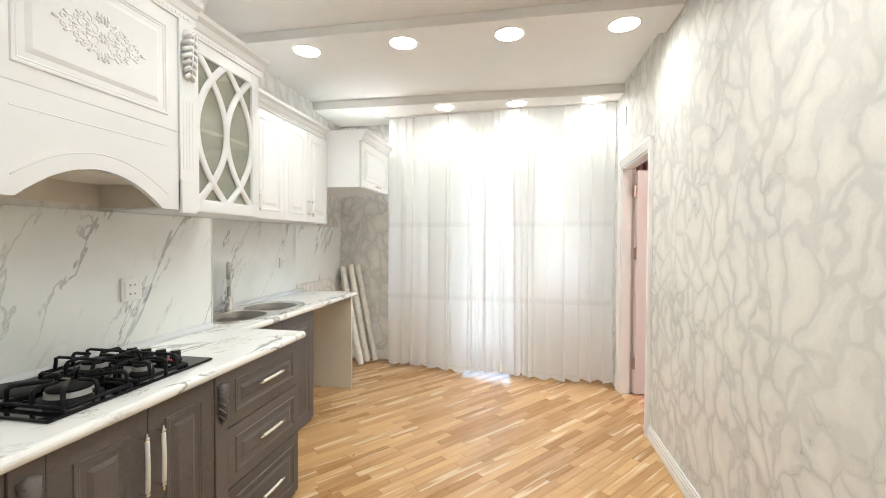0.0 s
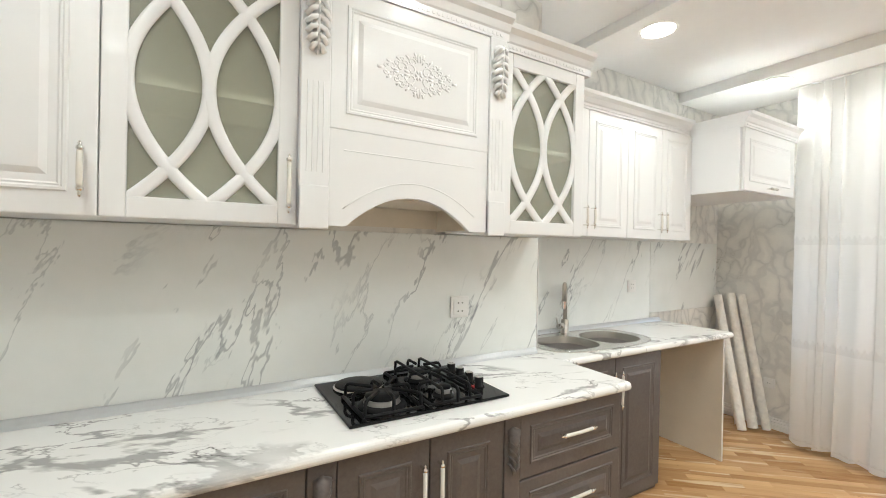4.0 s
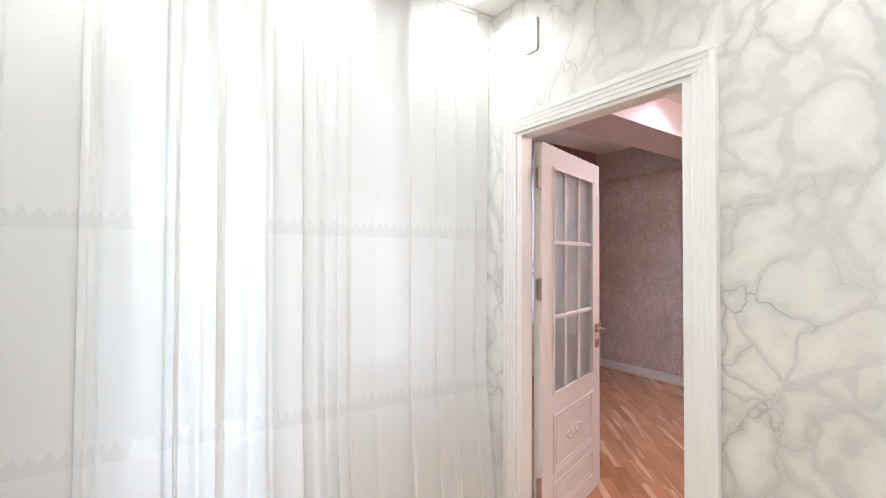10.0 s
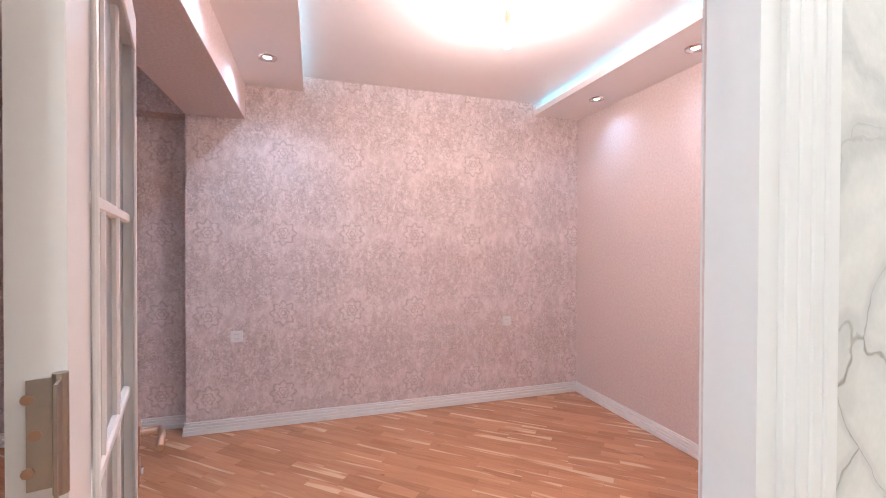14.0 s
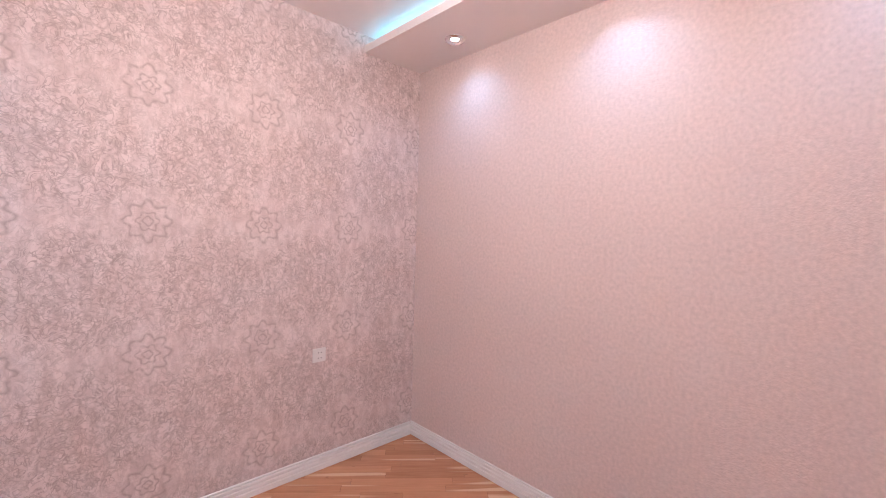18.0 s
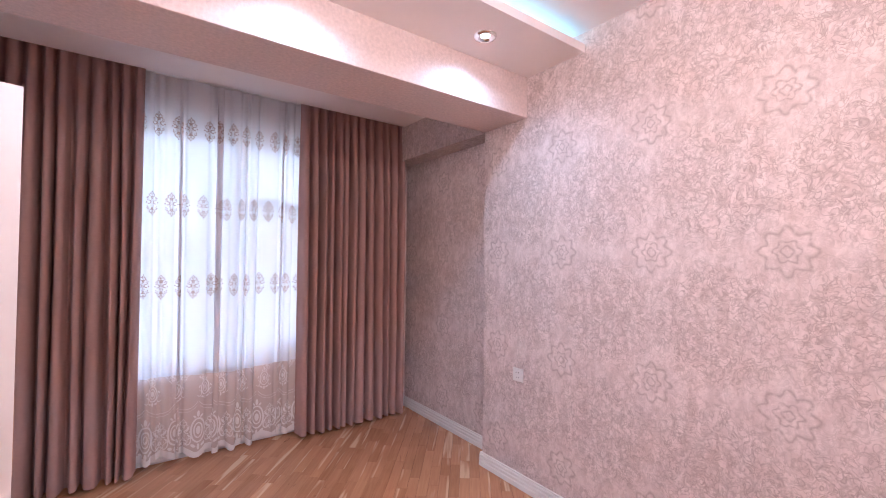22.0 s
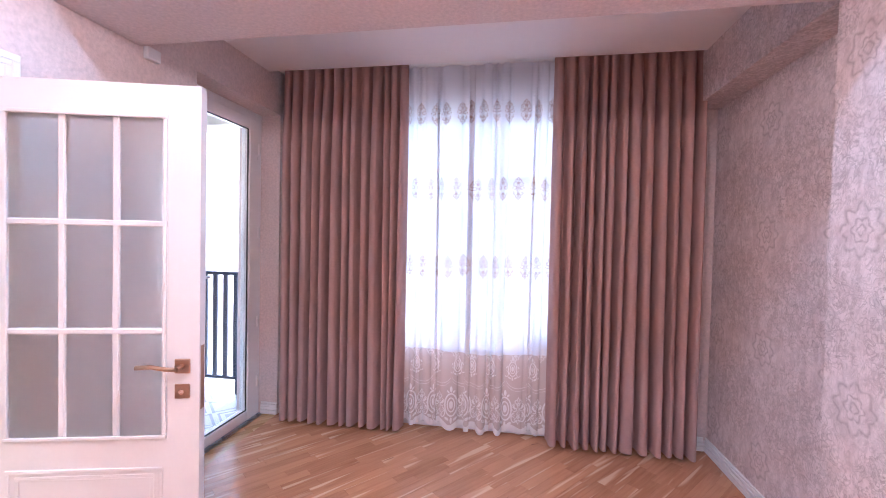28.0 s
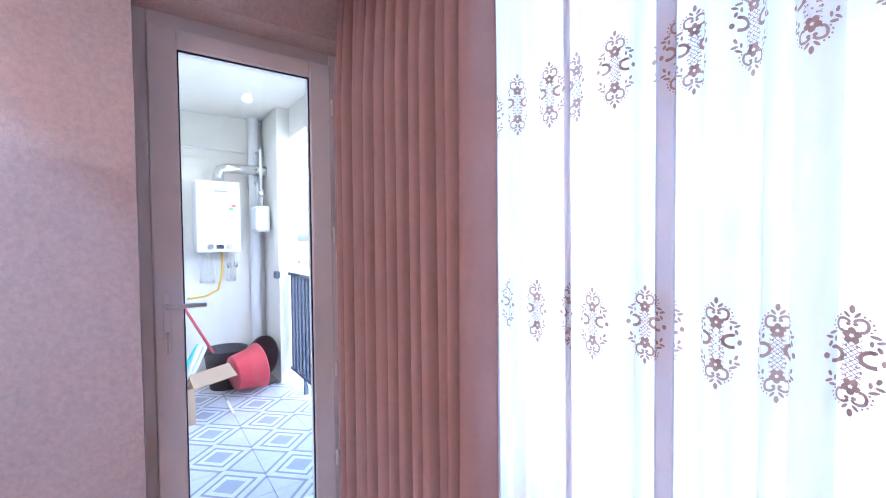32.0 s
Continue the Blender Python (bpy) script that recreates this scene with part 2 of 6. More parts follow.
def marble(name, rough=0.15, scale=1.0, upright=False):
    """White engineered marble with slanting grey veins."""
    mat, nt, bsdf = bare(name, rough)
    where = node(nt, "TexCoord").outputs["Object"]
    mapped = node(nt, "Mapping")
    mapped.vector_type = "TEXTURE"
    mapped.inputs["Rotation"].default_value = (radians(-27), 0, 0) if upright else (0, 0, radians(-22))
    mapped.inputs["Scale"].default_value = (1 / scale, 1 / scale, 3.6 / scale) if upright else (1 / scale, 2.3 / scale, 1 / scale)
    nt.links.new(where, mapped.inputs["Vector"])

    def vein(size, width, warp, rough):
        """Thin lines where a warped noise crosses its middle; width: a value or a socket."""
        n = noise_tex(nt, mapped.outputs[0], size, 6, warp, rough)
        off = calc(nt, "ABSOLUTE", calc(nt, "SUBTRACT", n, 0.5))
        return calc(nt, "SUBTRACT", 1.0, calc(nt, "DIVIDE", off, width), clamp=True)

    gate = ramp(nt, noise_tex(nt, mapped.outputs[0], 1.7, 2), [(0.40, 0.0), (0.50, 1.0)])
    swell = ramp(nt, noise_tex(nt, mapped.outputs[0], 4.6, 3), [(0.46, 0.006), (0.68, 0.015 if upright else 0.055)])
    main = calc(nt, "MULTIPLY", calc(nt, "MULTIPLY", vein(1.25, swell, 0.35, 0.62), 1.5, clamp=True), gate)
    thin = calc(nt, "MULTIPLY", vein(2.3, 0.010, 0.5, 0.60), ramp(nt, noise_tex(nt, mapped.outputs[0], 2.6, 2), [(0.48, 0.0), (0.62, 1.0)]))
    all_veins = calc(nt, "ADD", calc(nt, "MULTIPLY", main, 0.66), calc(nt, "MULTIPLY", thin, 0.5), clamp=True)
    low, high, dark = ((0.79, 0.81, 0.785), (0.85, 0.865, 0.845), (0.33, 0.35, 0.36)) if upright else ((0.80, 0.80, 0.785), (0.85, 0.845, 0.83), (0.17, 0.165, 0.165))
    cloud = ramp(nt, noise_tex(nt, where, 4, 4), [(0.3, low), (0.7, high)])
    nt.links.new(blend(nt, all_veins, cloud, dark), bsdf.inputs["Base Color"])
    return mat


def wood(name, dark, light, rough, spread=0.5, grain=1.0, by_island=False, coat=0.0, sap=None):
    """Sawn wood with grain along its own x; each piece takes its own tone."""
    mat, nt, bsdf = bare(name, rough)
    coords = node(nt, "TexCoord").outputs["Object"]
    info = node(nt, "NewGeometry").outputs["Random Per Island"] if by_island else node(nt, "ObjectInfo").outputs["Random"]
    shift = node(nt, "CombineXYZ")
    for i, k in enumerate((37.0, 91.0, 53.0)):
        nt.links.new(calc(nt, "MULTIPLY", info, k), shift.inputs[i])
    moved = node(nt, "VectorMath", operation="ADD")
    nt.links.new(coords, moved.inputs[0])
    nt.links.new(shift.outputs[0], moved.inputs[1])
    mapped = node(nt, "Mapping")
    mapped.inputs["Rotation"].default_value = (0, 0, 0 if not by_island else -radians(PLANK_TURN))
    nt.links.new(moved.outputs[0], mapped.inputs["Vector"])
    squash = node(nt, "Mapping")
    squash.inputs["Scale"].default_value = (2.2, 34, 34)
    nt.links.new(mapped.outputs[0], squash.inputs["Vector"])
    fibre = noise_tex(nt, squash.outputs[0], 1.6 * grain, 5, 0.8, 0.6)
    wide = noise_tex(nt, mapped.outputs[0], 3.0, 2)
    tone = calc(nt, "ADD", calc(nt, "MULTIPLY", calc(nt, "SUBTRACT", info, 0.5), spread), calc(nt, "ADD", calc(nt, "MULTIPLY", fibre, 0.55), calc(nt, "MULTIPLY", wide, 0.35)), clamp=True)
    colour = ramp(nt, tone, [(0.12, dark), (0.45, [(a + b) / 2 for a, b in zip(dark, light)]), (0.85, light)])
    if sap:
        long = node(nt, "Mapping")
        long.inputs["Scale"].default_value = (1.1, 15, 15)
        nt.links.new(mapped.outputs[0], long.inputs["Vector"])
        pale = calc(nt, "MULTIPLY", ramp(nt, noise_tex(nt, long.outputs[0], 1.0, 2, 0.3), [(0.59, 0.0), (0.66, 1.0)]), 0.7)
        colour = blend(nt, pale, colour, sap)
        spot = node(nt, "Mapping")
        spot.inputs["Scale"].default_value = (8, 22, 22)
        nt.links.new(mapped.outputs[0], spot.inputs["Vector"])
        knot = calc(nt, "MULTIPLY", ramp(nt, noise_tex(nt, spot.outputs[0], 1.0, 2, 0.6), [(0.71, 0.0), (0.78, 1.0)]), 0.6)
        colour = blend(nt, knot, colour, tuple(0.45 * c for c in dark))
    nt.links.new(colour, bsdf.inputs["Base Color"])
    bsdf.inputs["Coat Weight"].default_value, bsdf.inputs["Coat Roughness"].default_value = coat, 0.18
    relief(nt, fibre, 0.06, bsdf, 0.004)
    return mat


def sheer(name, colour, open_part, matt=0.5):
    mat, nt, bsdf = bare(name)
    nt.nodes.remove(bsdf)
    trans, lucent, diff = node(nt, "BsdfTransparent"), node(nt, "BsdfTranslucent"), node(nt, "BsdfDiffuse")
    lucent.inputs[0].default_value = diff.inputs[0].default_value = (*colour, 1)
    one, two = node(nt, "MixShader"), node(nt, "MixShader")
    one.inputs[0].default_value = matt
    nt.links.new(lucent.outputs[0], one.inputs[1])
    nt.links.new(diff.outputs[0], one.inputs[2])
    weave = noise_tex(nt, node(nt, "TexCoord").outputs["Object"], 400, 2)
    nt.links.new(calc(nt, "ADD", calc(nt, "MULTIPLY", weave, 0.1), 1 - open_part - 0.05), two.inputs[0])
    nt.links.new(trans.outputs[0], two.inputs[1])
    nt.links.new(one.outputs[0], two.inputs[2])
    nt.links.new(two.outputs[0], nt.nodes["Material Output"].inputs[0])
    return mat


def glow(name, colour, strength):
    mat, nt, bsdf = bare(name)
    bsdf.inputs["Emission Color"].default_value = (*colour, 1)
    bsdf.inputs["Emission Strength"].default_value = strength
    return mat


def glass(name, colour=(1, 1, 1), rough=0.0):
    mat, nt, bsdf = bare(name, rough)
    bsdf.inputs["Base Color"].default_value = (*colour, 1)
    bsdf.inputs["Transmission Weight"].default_value, bsdf.inputs["IOR"].default_value = 1.0, 1.45
    return mat


PLANK_TURN = 50.0
AGATE, DAMASK = agate_paper(), damask_paper()
PINK = material("pink plaster paper", (0.73, 0.61, 0.575), 0.72, vary=0.15, scale=60, bump=0.2, bump_scale=110, spec=0.25)
CEIL = material("ceiling paint", (0.85, 0.835, 0.815), 0.7, vary=0.02, scale=2, bump=0.03, bump_scale=200)
ROOM_CEIL = material("room ceiling paint", (0.86, 0.80, 0.78), 0.7, vary=0.02, scale=2, bump=0.03, bump_scale=200)
TRIM = material("white trim lacquer", (0.86, 0.845, 0.825), 0.32, vary=0.02, bump=0.01)
DOORP = material("door lacquer", (0.80, 0.76, 0.735), 0.35, vary=0.02, bump=0.01)
PVC = material("white upvc", (0.87, 0.855, 0.85), 0.3, vary=0.02, bump=0.0)
LACQ = material("white cabinet lacquer", (0.80, 0.805, 0.81), 0.3, vary=0.006, scale=3, bump=0.01, coat=0.2)
CARC = material("cream melamine", (0.72, 0.66, 0.56), 0.45, vary=0.03, bump=0.01)
MARBLE = marble("marble worktop", 0.16, 2.1)
SPLASH = marble("marble splashback", 0.2, 1.35, True)
GREYWOOD = wood("grey stained wood", (0.066, 0.057, 0.054), (0.172, 0.15, 0.142), 0.42, 0.15, 1.2)
FLOOR_SUB = material("floor base", (0.16, 0.09, 0.045), 0.6)
STAVE = wood("oak stave", (0.36, 0.18, 0.065), (0.70, 0.44, 0.21), 0.24, 0.6, coat=0.25, sap=(0.80, 0.62, 0.40))
STAVE_ROOM = wood("red oak staves", (0.36, 0.148, 0.070), (0.69, 0.345, 0.178), 0.18, 0.30, by_island=True, coat=0.3, sap=(0.82, 0.56, 0.36))
STAVE_ALL = wood("oak staves", (0.36, 0.18, 0.065), (0.70, 0.44, 0.21), 0.24, 0.6, by_island=True, coat=0.25, sap=(0.80, 0.62, 0.40))
DRAPE = material("mauve drape", (0.47, 0.30, 0.268), 0.8, vary=0.06, scale=6, bump=0.2, bump_scale=500, spec=0.2)
SHEER_K, SHEER_R = sheer("kitchen sheer", (0.95, 0.94, 0.925), 0.055, 0.45), sheer("room sheer", (0.89, 0.90, 0.94), 0.05, 0.72)
LACE_K = sheer("kitchen lace", (0.93, 0.88, 0.81), 0.94)
EMBROID = sheer("embroidery", (0.50, 0.345, 0.285), 0.06, 0.92)
LACE_BASE = sheer("lace ground", (0.90, 0.77, 0.70), 0.28, 0.93)
LACE_R = sheer("room lace", (0.94, 0.90, 0.87), 0.05, 0.9)
STEEL = material("brushed steel", (0.62, 0.61, 0.59), 0.28, 1.0, vary=0.06, scale=20, bump=0.02, bump_scale=300)
CHROME = material("chrome", (0.78, 0.77, 0.75), 0.12, 1.0, vary=0.03, bump=0.0)
BRASS = material("rose bronze", (0.52, 0.34, 0.24), 0.3, 1.0, vary=0.08, bump=0.0)
HINGE = material("dull bronze", (0.47, 0.40, 0.34), 0.36, 1.0, vary=0.1, bump=0.0)
BLACKG = material("black glass", (0.008, 0.008, 0.009), 0.07, vary=0.0, bump=0.0, spec=0.2)
IRON = material("cast iron", (0.012, 0.012, 0.013), 0.42, vary=0.2, scale=40, bump=0.1, spec=0.1)
PLASTIC = material("white plastic", (0.80, 0.79, 0.77), 0.3, vary=0.01, bump=0.0)
DARK = material("dark slot", (0.02, 0.02, 0.02), 0.5, vary=0.0, bump=0.0)
RAIL = material("anthracite rail", (0.05, 0.062, 0.09), 0.4, vary=0.1)
BALC = material("cream render", (0.80, 0.77, 0.70), 0.7, vary=0.03, bump=0.1)
GLASS, FROST = glass("clear glass"), glass("frosted glass", (0.93, 0.95, 0.92), 0.45)
LAMP_ON, SPOT_ON = glow("downlight disc", (1.0, 0.95, 0.88), 1.5), glow("spot bulb", (0.9, 0.94, 1.0), 2.4)
LED, BULB_ON = glow("led strip", (0.25, 0.75, 1.0), 0.75), glow("bulb glass", (1.0, 0.85, 0.75), 1.8)


# ---- mesh helpers ----
def block(x0, x1, y0, y1, z0, z1, bevel=0.0, seg=2, bm=None):
    own = bmesh.new()
    bmesh.ops.create_cube(own, size=1.0, matrix=Matrix.Translation(((x0 + x1) / 2, (y0 + y1) / 2, (z0 + z1) / 2)) @ Matrix.Diagonal((x1 - x0, y1 - y0, z1 - z0, 1)))
    if bevel:
        bmesh.ops.bevel(own, geom=own.edges[:], offset=bevel, segments=seg, profile=0.5, affect="EDGES")
    return merge(bm, own)


def merge(bm, own):
    if bm is None:
        return own
    me = bpy.data.meshes.new("x")
    own.to_mesh(me)
    own.free()
    bm.from_mesh(me)
    bpy.data.meshes.remove(me)
    return bm


def blocks(*sizes, bevel=0.0):
    bm = bmesh.new()
    for s in sizes:
        block(*s, bevel=bevel, bm=bm)
    return bm


def rod(a, b, r, seg=12, r2=None, bm=None):
    own = bmesh.new()
    a, b = Vector(a), Vector(b)
    bmesh.ops.create_cone(own, cap_ends=True, segments=seg, radius1=r, radius2=r if r2 is None else r2, depth=(b - a).length,
                          matrix=Matrix.Translation((a + b) / 2) @ (b - a).to_track_quat("Z", "Y").to_matrix().to_4x4())
    return merge(bm, own)


def lathe(profile, centre, seg=24, bm=None, turn=None):
    """Turns (radius, height) pairs about a vertical axis through centre; turn: a matrix in place of the axis."""
    own = bmesh.new()
    rings = []
    for r, h in profile:
        rings.append([own.verts.new((max(r, 1e-4) * math.cos(2 * math.pi * k / seg), max(r, 1e-4) * math.sin(2 * math.pi * k / seg), h)) for k in range(seg)])
    for p, q in zip(rings, rings[1:]):
        for k in range(seg):
            own.faces.new((p[k], p[(k + 1) % seg], q[(k + 1) % seg], q[k]))
    own.transform(Matrix.Translation(centre) @ (turn or Matrix()))
    bmesh.ops.recalc_face_normals(own, faces=own.faces[:])
    for f in own.faces:
        f.smooth = True
    return merge(bm, own)


def sweep(points, r, seg=8, bm=None):
    """A round bar along a line of points, its rings carried along without twist."""
    own = bmesh.new()
    pts = [Vector(p) for p in points]
    rings, side = [], None
    for i, p in enumerate(pts):
        way = (pts[min(i + 1, len(pts) - 1)] - pts[max(i - 1, 0)]).normalized()
        if side is None:
            side = way.orthogonal().normalized()
        side = side - way * side.dot(way)
        side = side.normalized() if side.length > 1e-6 else way.orthogonal().normalized()
        up = way.cross(side)
        rings.append([own.verts.new(p + r * (math.cos(2 * math.pi * k / seg) * side + math.sin(2 * math.pi * k / seg) * up)) for k in range(seg)])
    for a, b in zip(rings, rings[1:]):
        for k in range(seg):
            own.faces.new((a[k], a[(k + 1) % seg], b[(k + 1) % seg], b[k])).smooth = True
    own.faces.new(rings[0][::-1]), own.faces.new(rings[-1])
    bmesh.ops.recalc_face_normals(own, faces=own.faces[:])
    return merge(bm, own)


def prism(outline, y0, y1, axis="y", bm=None):
    """Extrudes an outline of (a, b) pairs: along y it lies in x, z; along x in y, z; along z in x, y."""
    own = bmesh.new()
    put = {"y": lambda a, b, d: (a, d, b), "x": lambda a, b, d: (d, a, b), "z": lambda a, b, d: (a, b, d)}[axis]
    lo, hi = [own.verts.new(put(a, b, y0)) for a, b in outline], [own.verts.new(put(a, b, y1)) for a, b in outline]
    own.faces.new(lo), own.faces.new(hi[::-1])
    for i in range(len(lo)):
        j = (i + 1) % len(lo)
        own.faces.new((lo[i], hi[i], hi[j], lo[j]))
    bmesh.ops.recalc_face_normals(own, faces=own.faces[:])
    return merge(bm, own)


def mesh_object(name, bm, mat):
    me = bpy.data.meshes.new(name)
    bm.to_mesh(me)
    bm.free()
    me.materials.append(mat)
    return new(name, me)


def thing(name, place, label, category, group=""):
    ob = new(name)
    ob.location, ob.empty_display_size = place, 0.1
    return tagged(ob, label, category, group)


def part(name, bm, mat, parent, label=""):
    ob = mesh_object(name, bm, mat)
    ob.parent = parent
    if parent.type == "EMPTY":
        ob.matrix_parent_inverse = Matrix.Translation(-Vector(parent.location))
    return tagged(ob, label)


def setting(name, bm, mat, label, category):
    return tagged(mesh_object(name, bm, mat), label, category, kind="structure")


# ---- the structure ----
floor = setting("floor", blocks((-1.96, 1.06, -1.32, 5.27, -0.12, -0.012), (1.06, 4.47, 1.68, 6.66, -0.12, -0.012), (1.0, 1.06, 5.50, 6.385, -0.12, -0.012)), FLOOR_SUB, "varnished oak strip parquet laid on the diagonal", "floor")
setting("floor_balcony", block(-1.87, 1.0, 5.27, 7.0, -0.15, -0.012), material("tile bed", (0.55, 0.56, 0.57), 0.6), "balcony floor of patterned grey and white tiles", "floor")
setting("wall_west", blocks((-1.96, -1.50, -1.2, 2.62, 0, 2.9), (-1.96, -1.84, 2.62, 5.27, 0, 2.9)), AGATE, "kitchen wall in white agate wallpaper", "wall")
setting("wall_south", block(-1.96, 1.16, -1.32, -1.2, 0, 2.9), AGATE, "kitchen end wall in white agate wallpaper", "wall")
setting("wall_north", blocks((-1.84, -1.18, 5.09, 5.27, 0, 2.9), (-1.18, -0.78, 5.09, 5.27, 0, 0.75), (-0.78, -0.5, 5.09, 5.27, 0, 2.4), (0.15, 0.28, 5.09, 5.27, 0, 2.4), (0.28, 0.86, 5.09, 5.27, 0, 0.75),
        (0.86, 1.06, 5.09, 5.27, 0, 2.9), (-1.18, 0.86, 5.09, 5.27, 2.4, 2.9)), AGATE, "kitchen window wall in agate wallpaper", "wall")
setting("wall_east", blocks((1.06, 1.11, -1.2, 3.70, 0, 2.9), (1.06, 1.11, 4.50, 5.09, 0, 2.9), (1.06, 1.11, 3.70, 4.50, 1.985, 2.9)), AGATE, "kitchen wall with a doorway, in white agate wallpaper", "wall")
setting("wall_room_west", blocks((1.11, 1.16, 1.68, 3.70, 0, 2.9), (1.11, 1.16, 4.50, 5.09, 0, 2.9), (1.11, 1.16, 3.70, 4.50, 1.985, 2.9),
        (0.80, 1.16, 5.27, 5.50, 0, 2.9), (0.80, 1.16, 6.385, 6.66, 0, 2.9), (0.80, 1.16, 5.50, 6.385, 2.38, 2.9), (1.06, 1.16, 5.09, 5.27, 0, 2.9)), PINK, "plain pink textured wall with two doorways", "wall")
setting("wall_room_south", block(1.11, 4.47, 1.68, 1.80, 0, 2.9), PINK, "plain pink textured end wall", "wall")
setting("wall_room_east", blocks((4.175, 4.47, 1.80, 5.12, 0, 2.9), (4.35, 4.47, 5.12, 6.66, 0, 2.9), (4.175, 4.35, 5.12, 6.46, 2.35, 2.9)), DAMASK, "feature wall in dusty pink damask wallpaper with a recess", "wall")
setting("wall_room_north", blocks((1.16, 1.75, 6.46, 6.66, 0, 2.9), (3.75, 4.35, 6.46, 6.66, 0, 2.9), (1.75, 3.75, 6.46, 6.66, 2.42, 2.9), (1.75, 3.75, 6.46, 6.66, 0, 0.56)), PINK, "pink window wall behind the drapes", "wall")
setting("ceiling_kitchen", block(-1.96, 1.11, -1.32, 5.27, 2.70, 2.92), CEIL, "white painted kitchen ceiling", "ceiling")
setting("ceiling_room", block(1.11, 4.47, 1.68, 6.66, 2.72, 2.921), ROOM_CEIL, "pale painted room ceiling", "ceiling")
setting("ceiling_bay", block(1.16, 4.175, 5.12, 6.225, 2.66, 2.7195, 0.002), ROOM_CEIL, "lowered pale ceiling over the window bay", "ceiling")
setting("ceiling_beam", block(-1.84, 1.06, 4.45, 5.09, 2.62, 2.70, 0.004), CEIL, "white boxed beam over the kitchen curtain", "beam")
for y in (0.455, 1.775, 3.09):
    setting("ceiling_panel", block(-1.84 if y > 2.5 else -1.50, 1.06, y, y + 0.33, 2.635, 2.70, 0.004), CEIL, "white boxed panel with downlights across the kitchen", "beam")
setting("room_beam", block(1.16, 4.175, 4.72, 5.12, 2.35, 2.72, 0.004), PINK, "pink boxed beam before the window bay", "beam")
for y0, y1, lip in ((4.30, 4.72, 4.40), (1.80, 2.27, 2.17)):
    inner = (lip, y1) if y0 > 3 else (y0, lip)
    setting("soffit", blocks((1.16, 4.175, y0, y1, 2.608, 2.655), (1.16, 4.175, *inner, 2.655, 2.72)), ROOM_CEIL, "dropped soffit with a lit cove", "soffit")
    strip = thing("led_strip", (2.67, lip, 2.66), "glowing blue-white led strip in the cove", "led strip", "cove lights")
    part("tape", block(1.20, 4.15, *((lip - 0.012, lip - 0.002) if y0 > 3 else (lip + 0.002, lip + 0.012)), 2.658, 2.672), LED, strip)
setting("wall_balcony_west", block(-1.87, -1.75, 5.27, 6.9, 0, 2.9), BALC, "cream rendered balcony wall", "wall")
setting("wall_balcony_pier", block(-1.75, -1.14, 6.60, 6.78, 0, 2.9), BALC, "cream rendered balcony pier", "wall")
setting("ceiling_balcony", block(-1.87, 0.80, 5.27, 6.95, 2.70, 2.9), BALC, "white balcony ceiling", "ceiling")
setting("beam_balcony", block(-1.14, 0.80, 6.72, 6.95, 2.42, 2.70), BALC, "balcony edge beam", "beam")


# ---- skirting, casings ----
def skirting(name, x0, x1, y0, y1, face):
    """A reeded skirting board along a wall; face: the way that it looks."""
    bm = bmesh.new()
    for z0, z1, out in ((0, 0.034, 0.018), (0.036, 0.058, 0.016), (0.060, 0.080, 0.014), (0.082, 0.096, 0.010)):
        d = {"+x": (x0, x0 + out, y0, y1), "-x": (x1 - out, x1, y0, y1), "+y": (x0, x1, y0, y0 + out), "-y": (x0, x1, y1 - out, y1)}[face]
        block(*d, z0, z1, 0.003, 1, bm)
    return setting(name, bm, TRIM, "white reeded skirting board", "skirting board")


skirting("baseboard_kitchen_east", 1.0, 1.06, -1.2, 3.62, "-x")
skirting("baseboard_kitchen_corner", 1.0, 1.06, 4.585, 5.09, "-x")
skirting("baseboard_kitchen_north", -1.82, -0.5, 5.0, 5.09, "-y")
skirting("baseboard_kitchen_west", -1.84, -1.8, 4.2, 5.07, "+x")
skirting("baseboard_room_south", 1.16, 4.175, 1.80, 1.9, "+y")
skirting("baseboard_room_east", 4.1, 4.175, 1.82, 5.12, "-x")
skirting("baseboard_room_recess", 4.3, 4.35, 5.12, 6.46, "-x")
skirting("baseboard_room_return", 4.157, 4.35, 5.12, 5.2, "+y")
skirting("baseboard_room_north", 1.18, 4.33, 6.4, 6.46, "-y")
skirting("baseboard_room_reveal", 1.022, 1.16, 6.3, 6.385, "-y")
skirting("baseboard_room_west", 1.16, 1.2, 1.82, 3.59, "+x")
skirting("baseboard_room_pier", 1.16, 1.2, 4.61, 5.50, "+x")


def casing(name, x, out, y0, y1, top, wide):
    """A reeded door casing: two legs and a head, each of stepped strips."""
    bm = bmesh.new()
    steps = ((0.0, 0.30, 0.014), (0.25, 0.53, 0.017), (0.48, 0.76, 0.020), (0.71, 1.0, 0.024))
    for a, b, d in steps:
        xs = (x, x + out * d) if out > 0 else (x + out * d, x)
        block(*xs, y0 - wide * b, y0 - wide * a, 0, top + wide * a, 0.002, 1, bm)
        block(*xs, y1 + wide * a, y1 + wide * b, 0, top + wide * a, 0.002, 1, bm)
        block(*xs, y0 - wide * b, y1 + wide * b, top + wide * a, top + wide * b, 0.002, 1, bm)
    return setting(name, bm, TRIM, "white reeded door casing", "door casing")


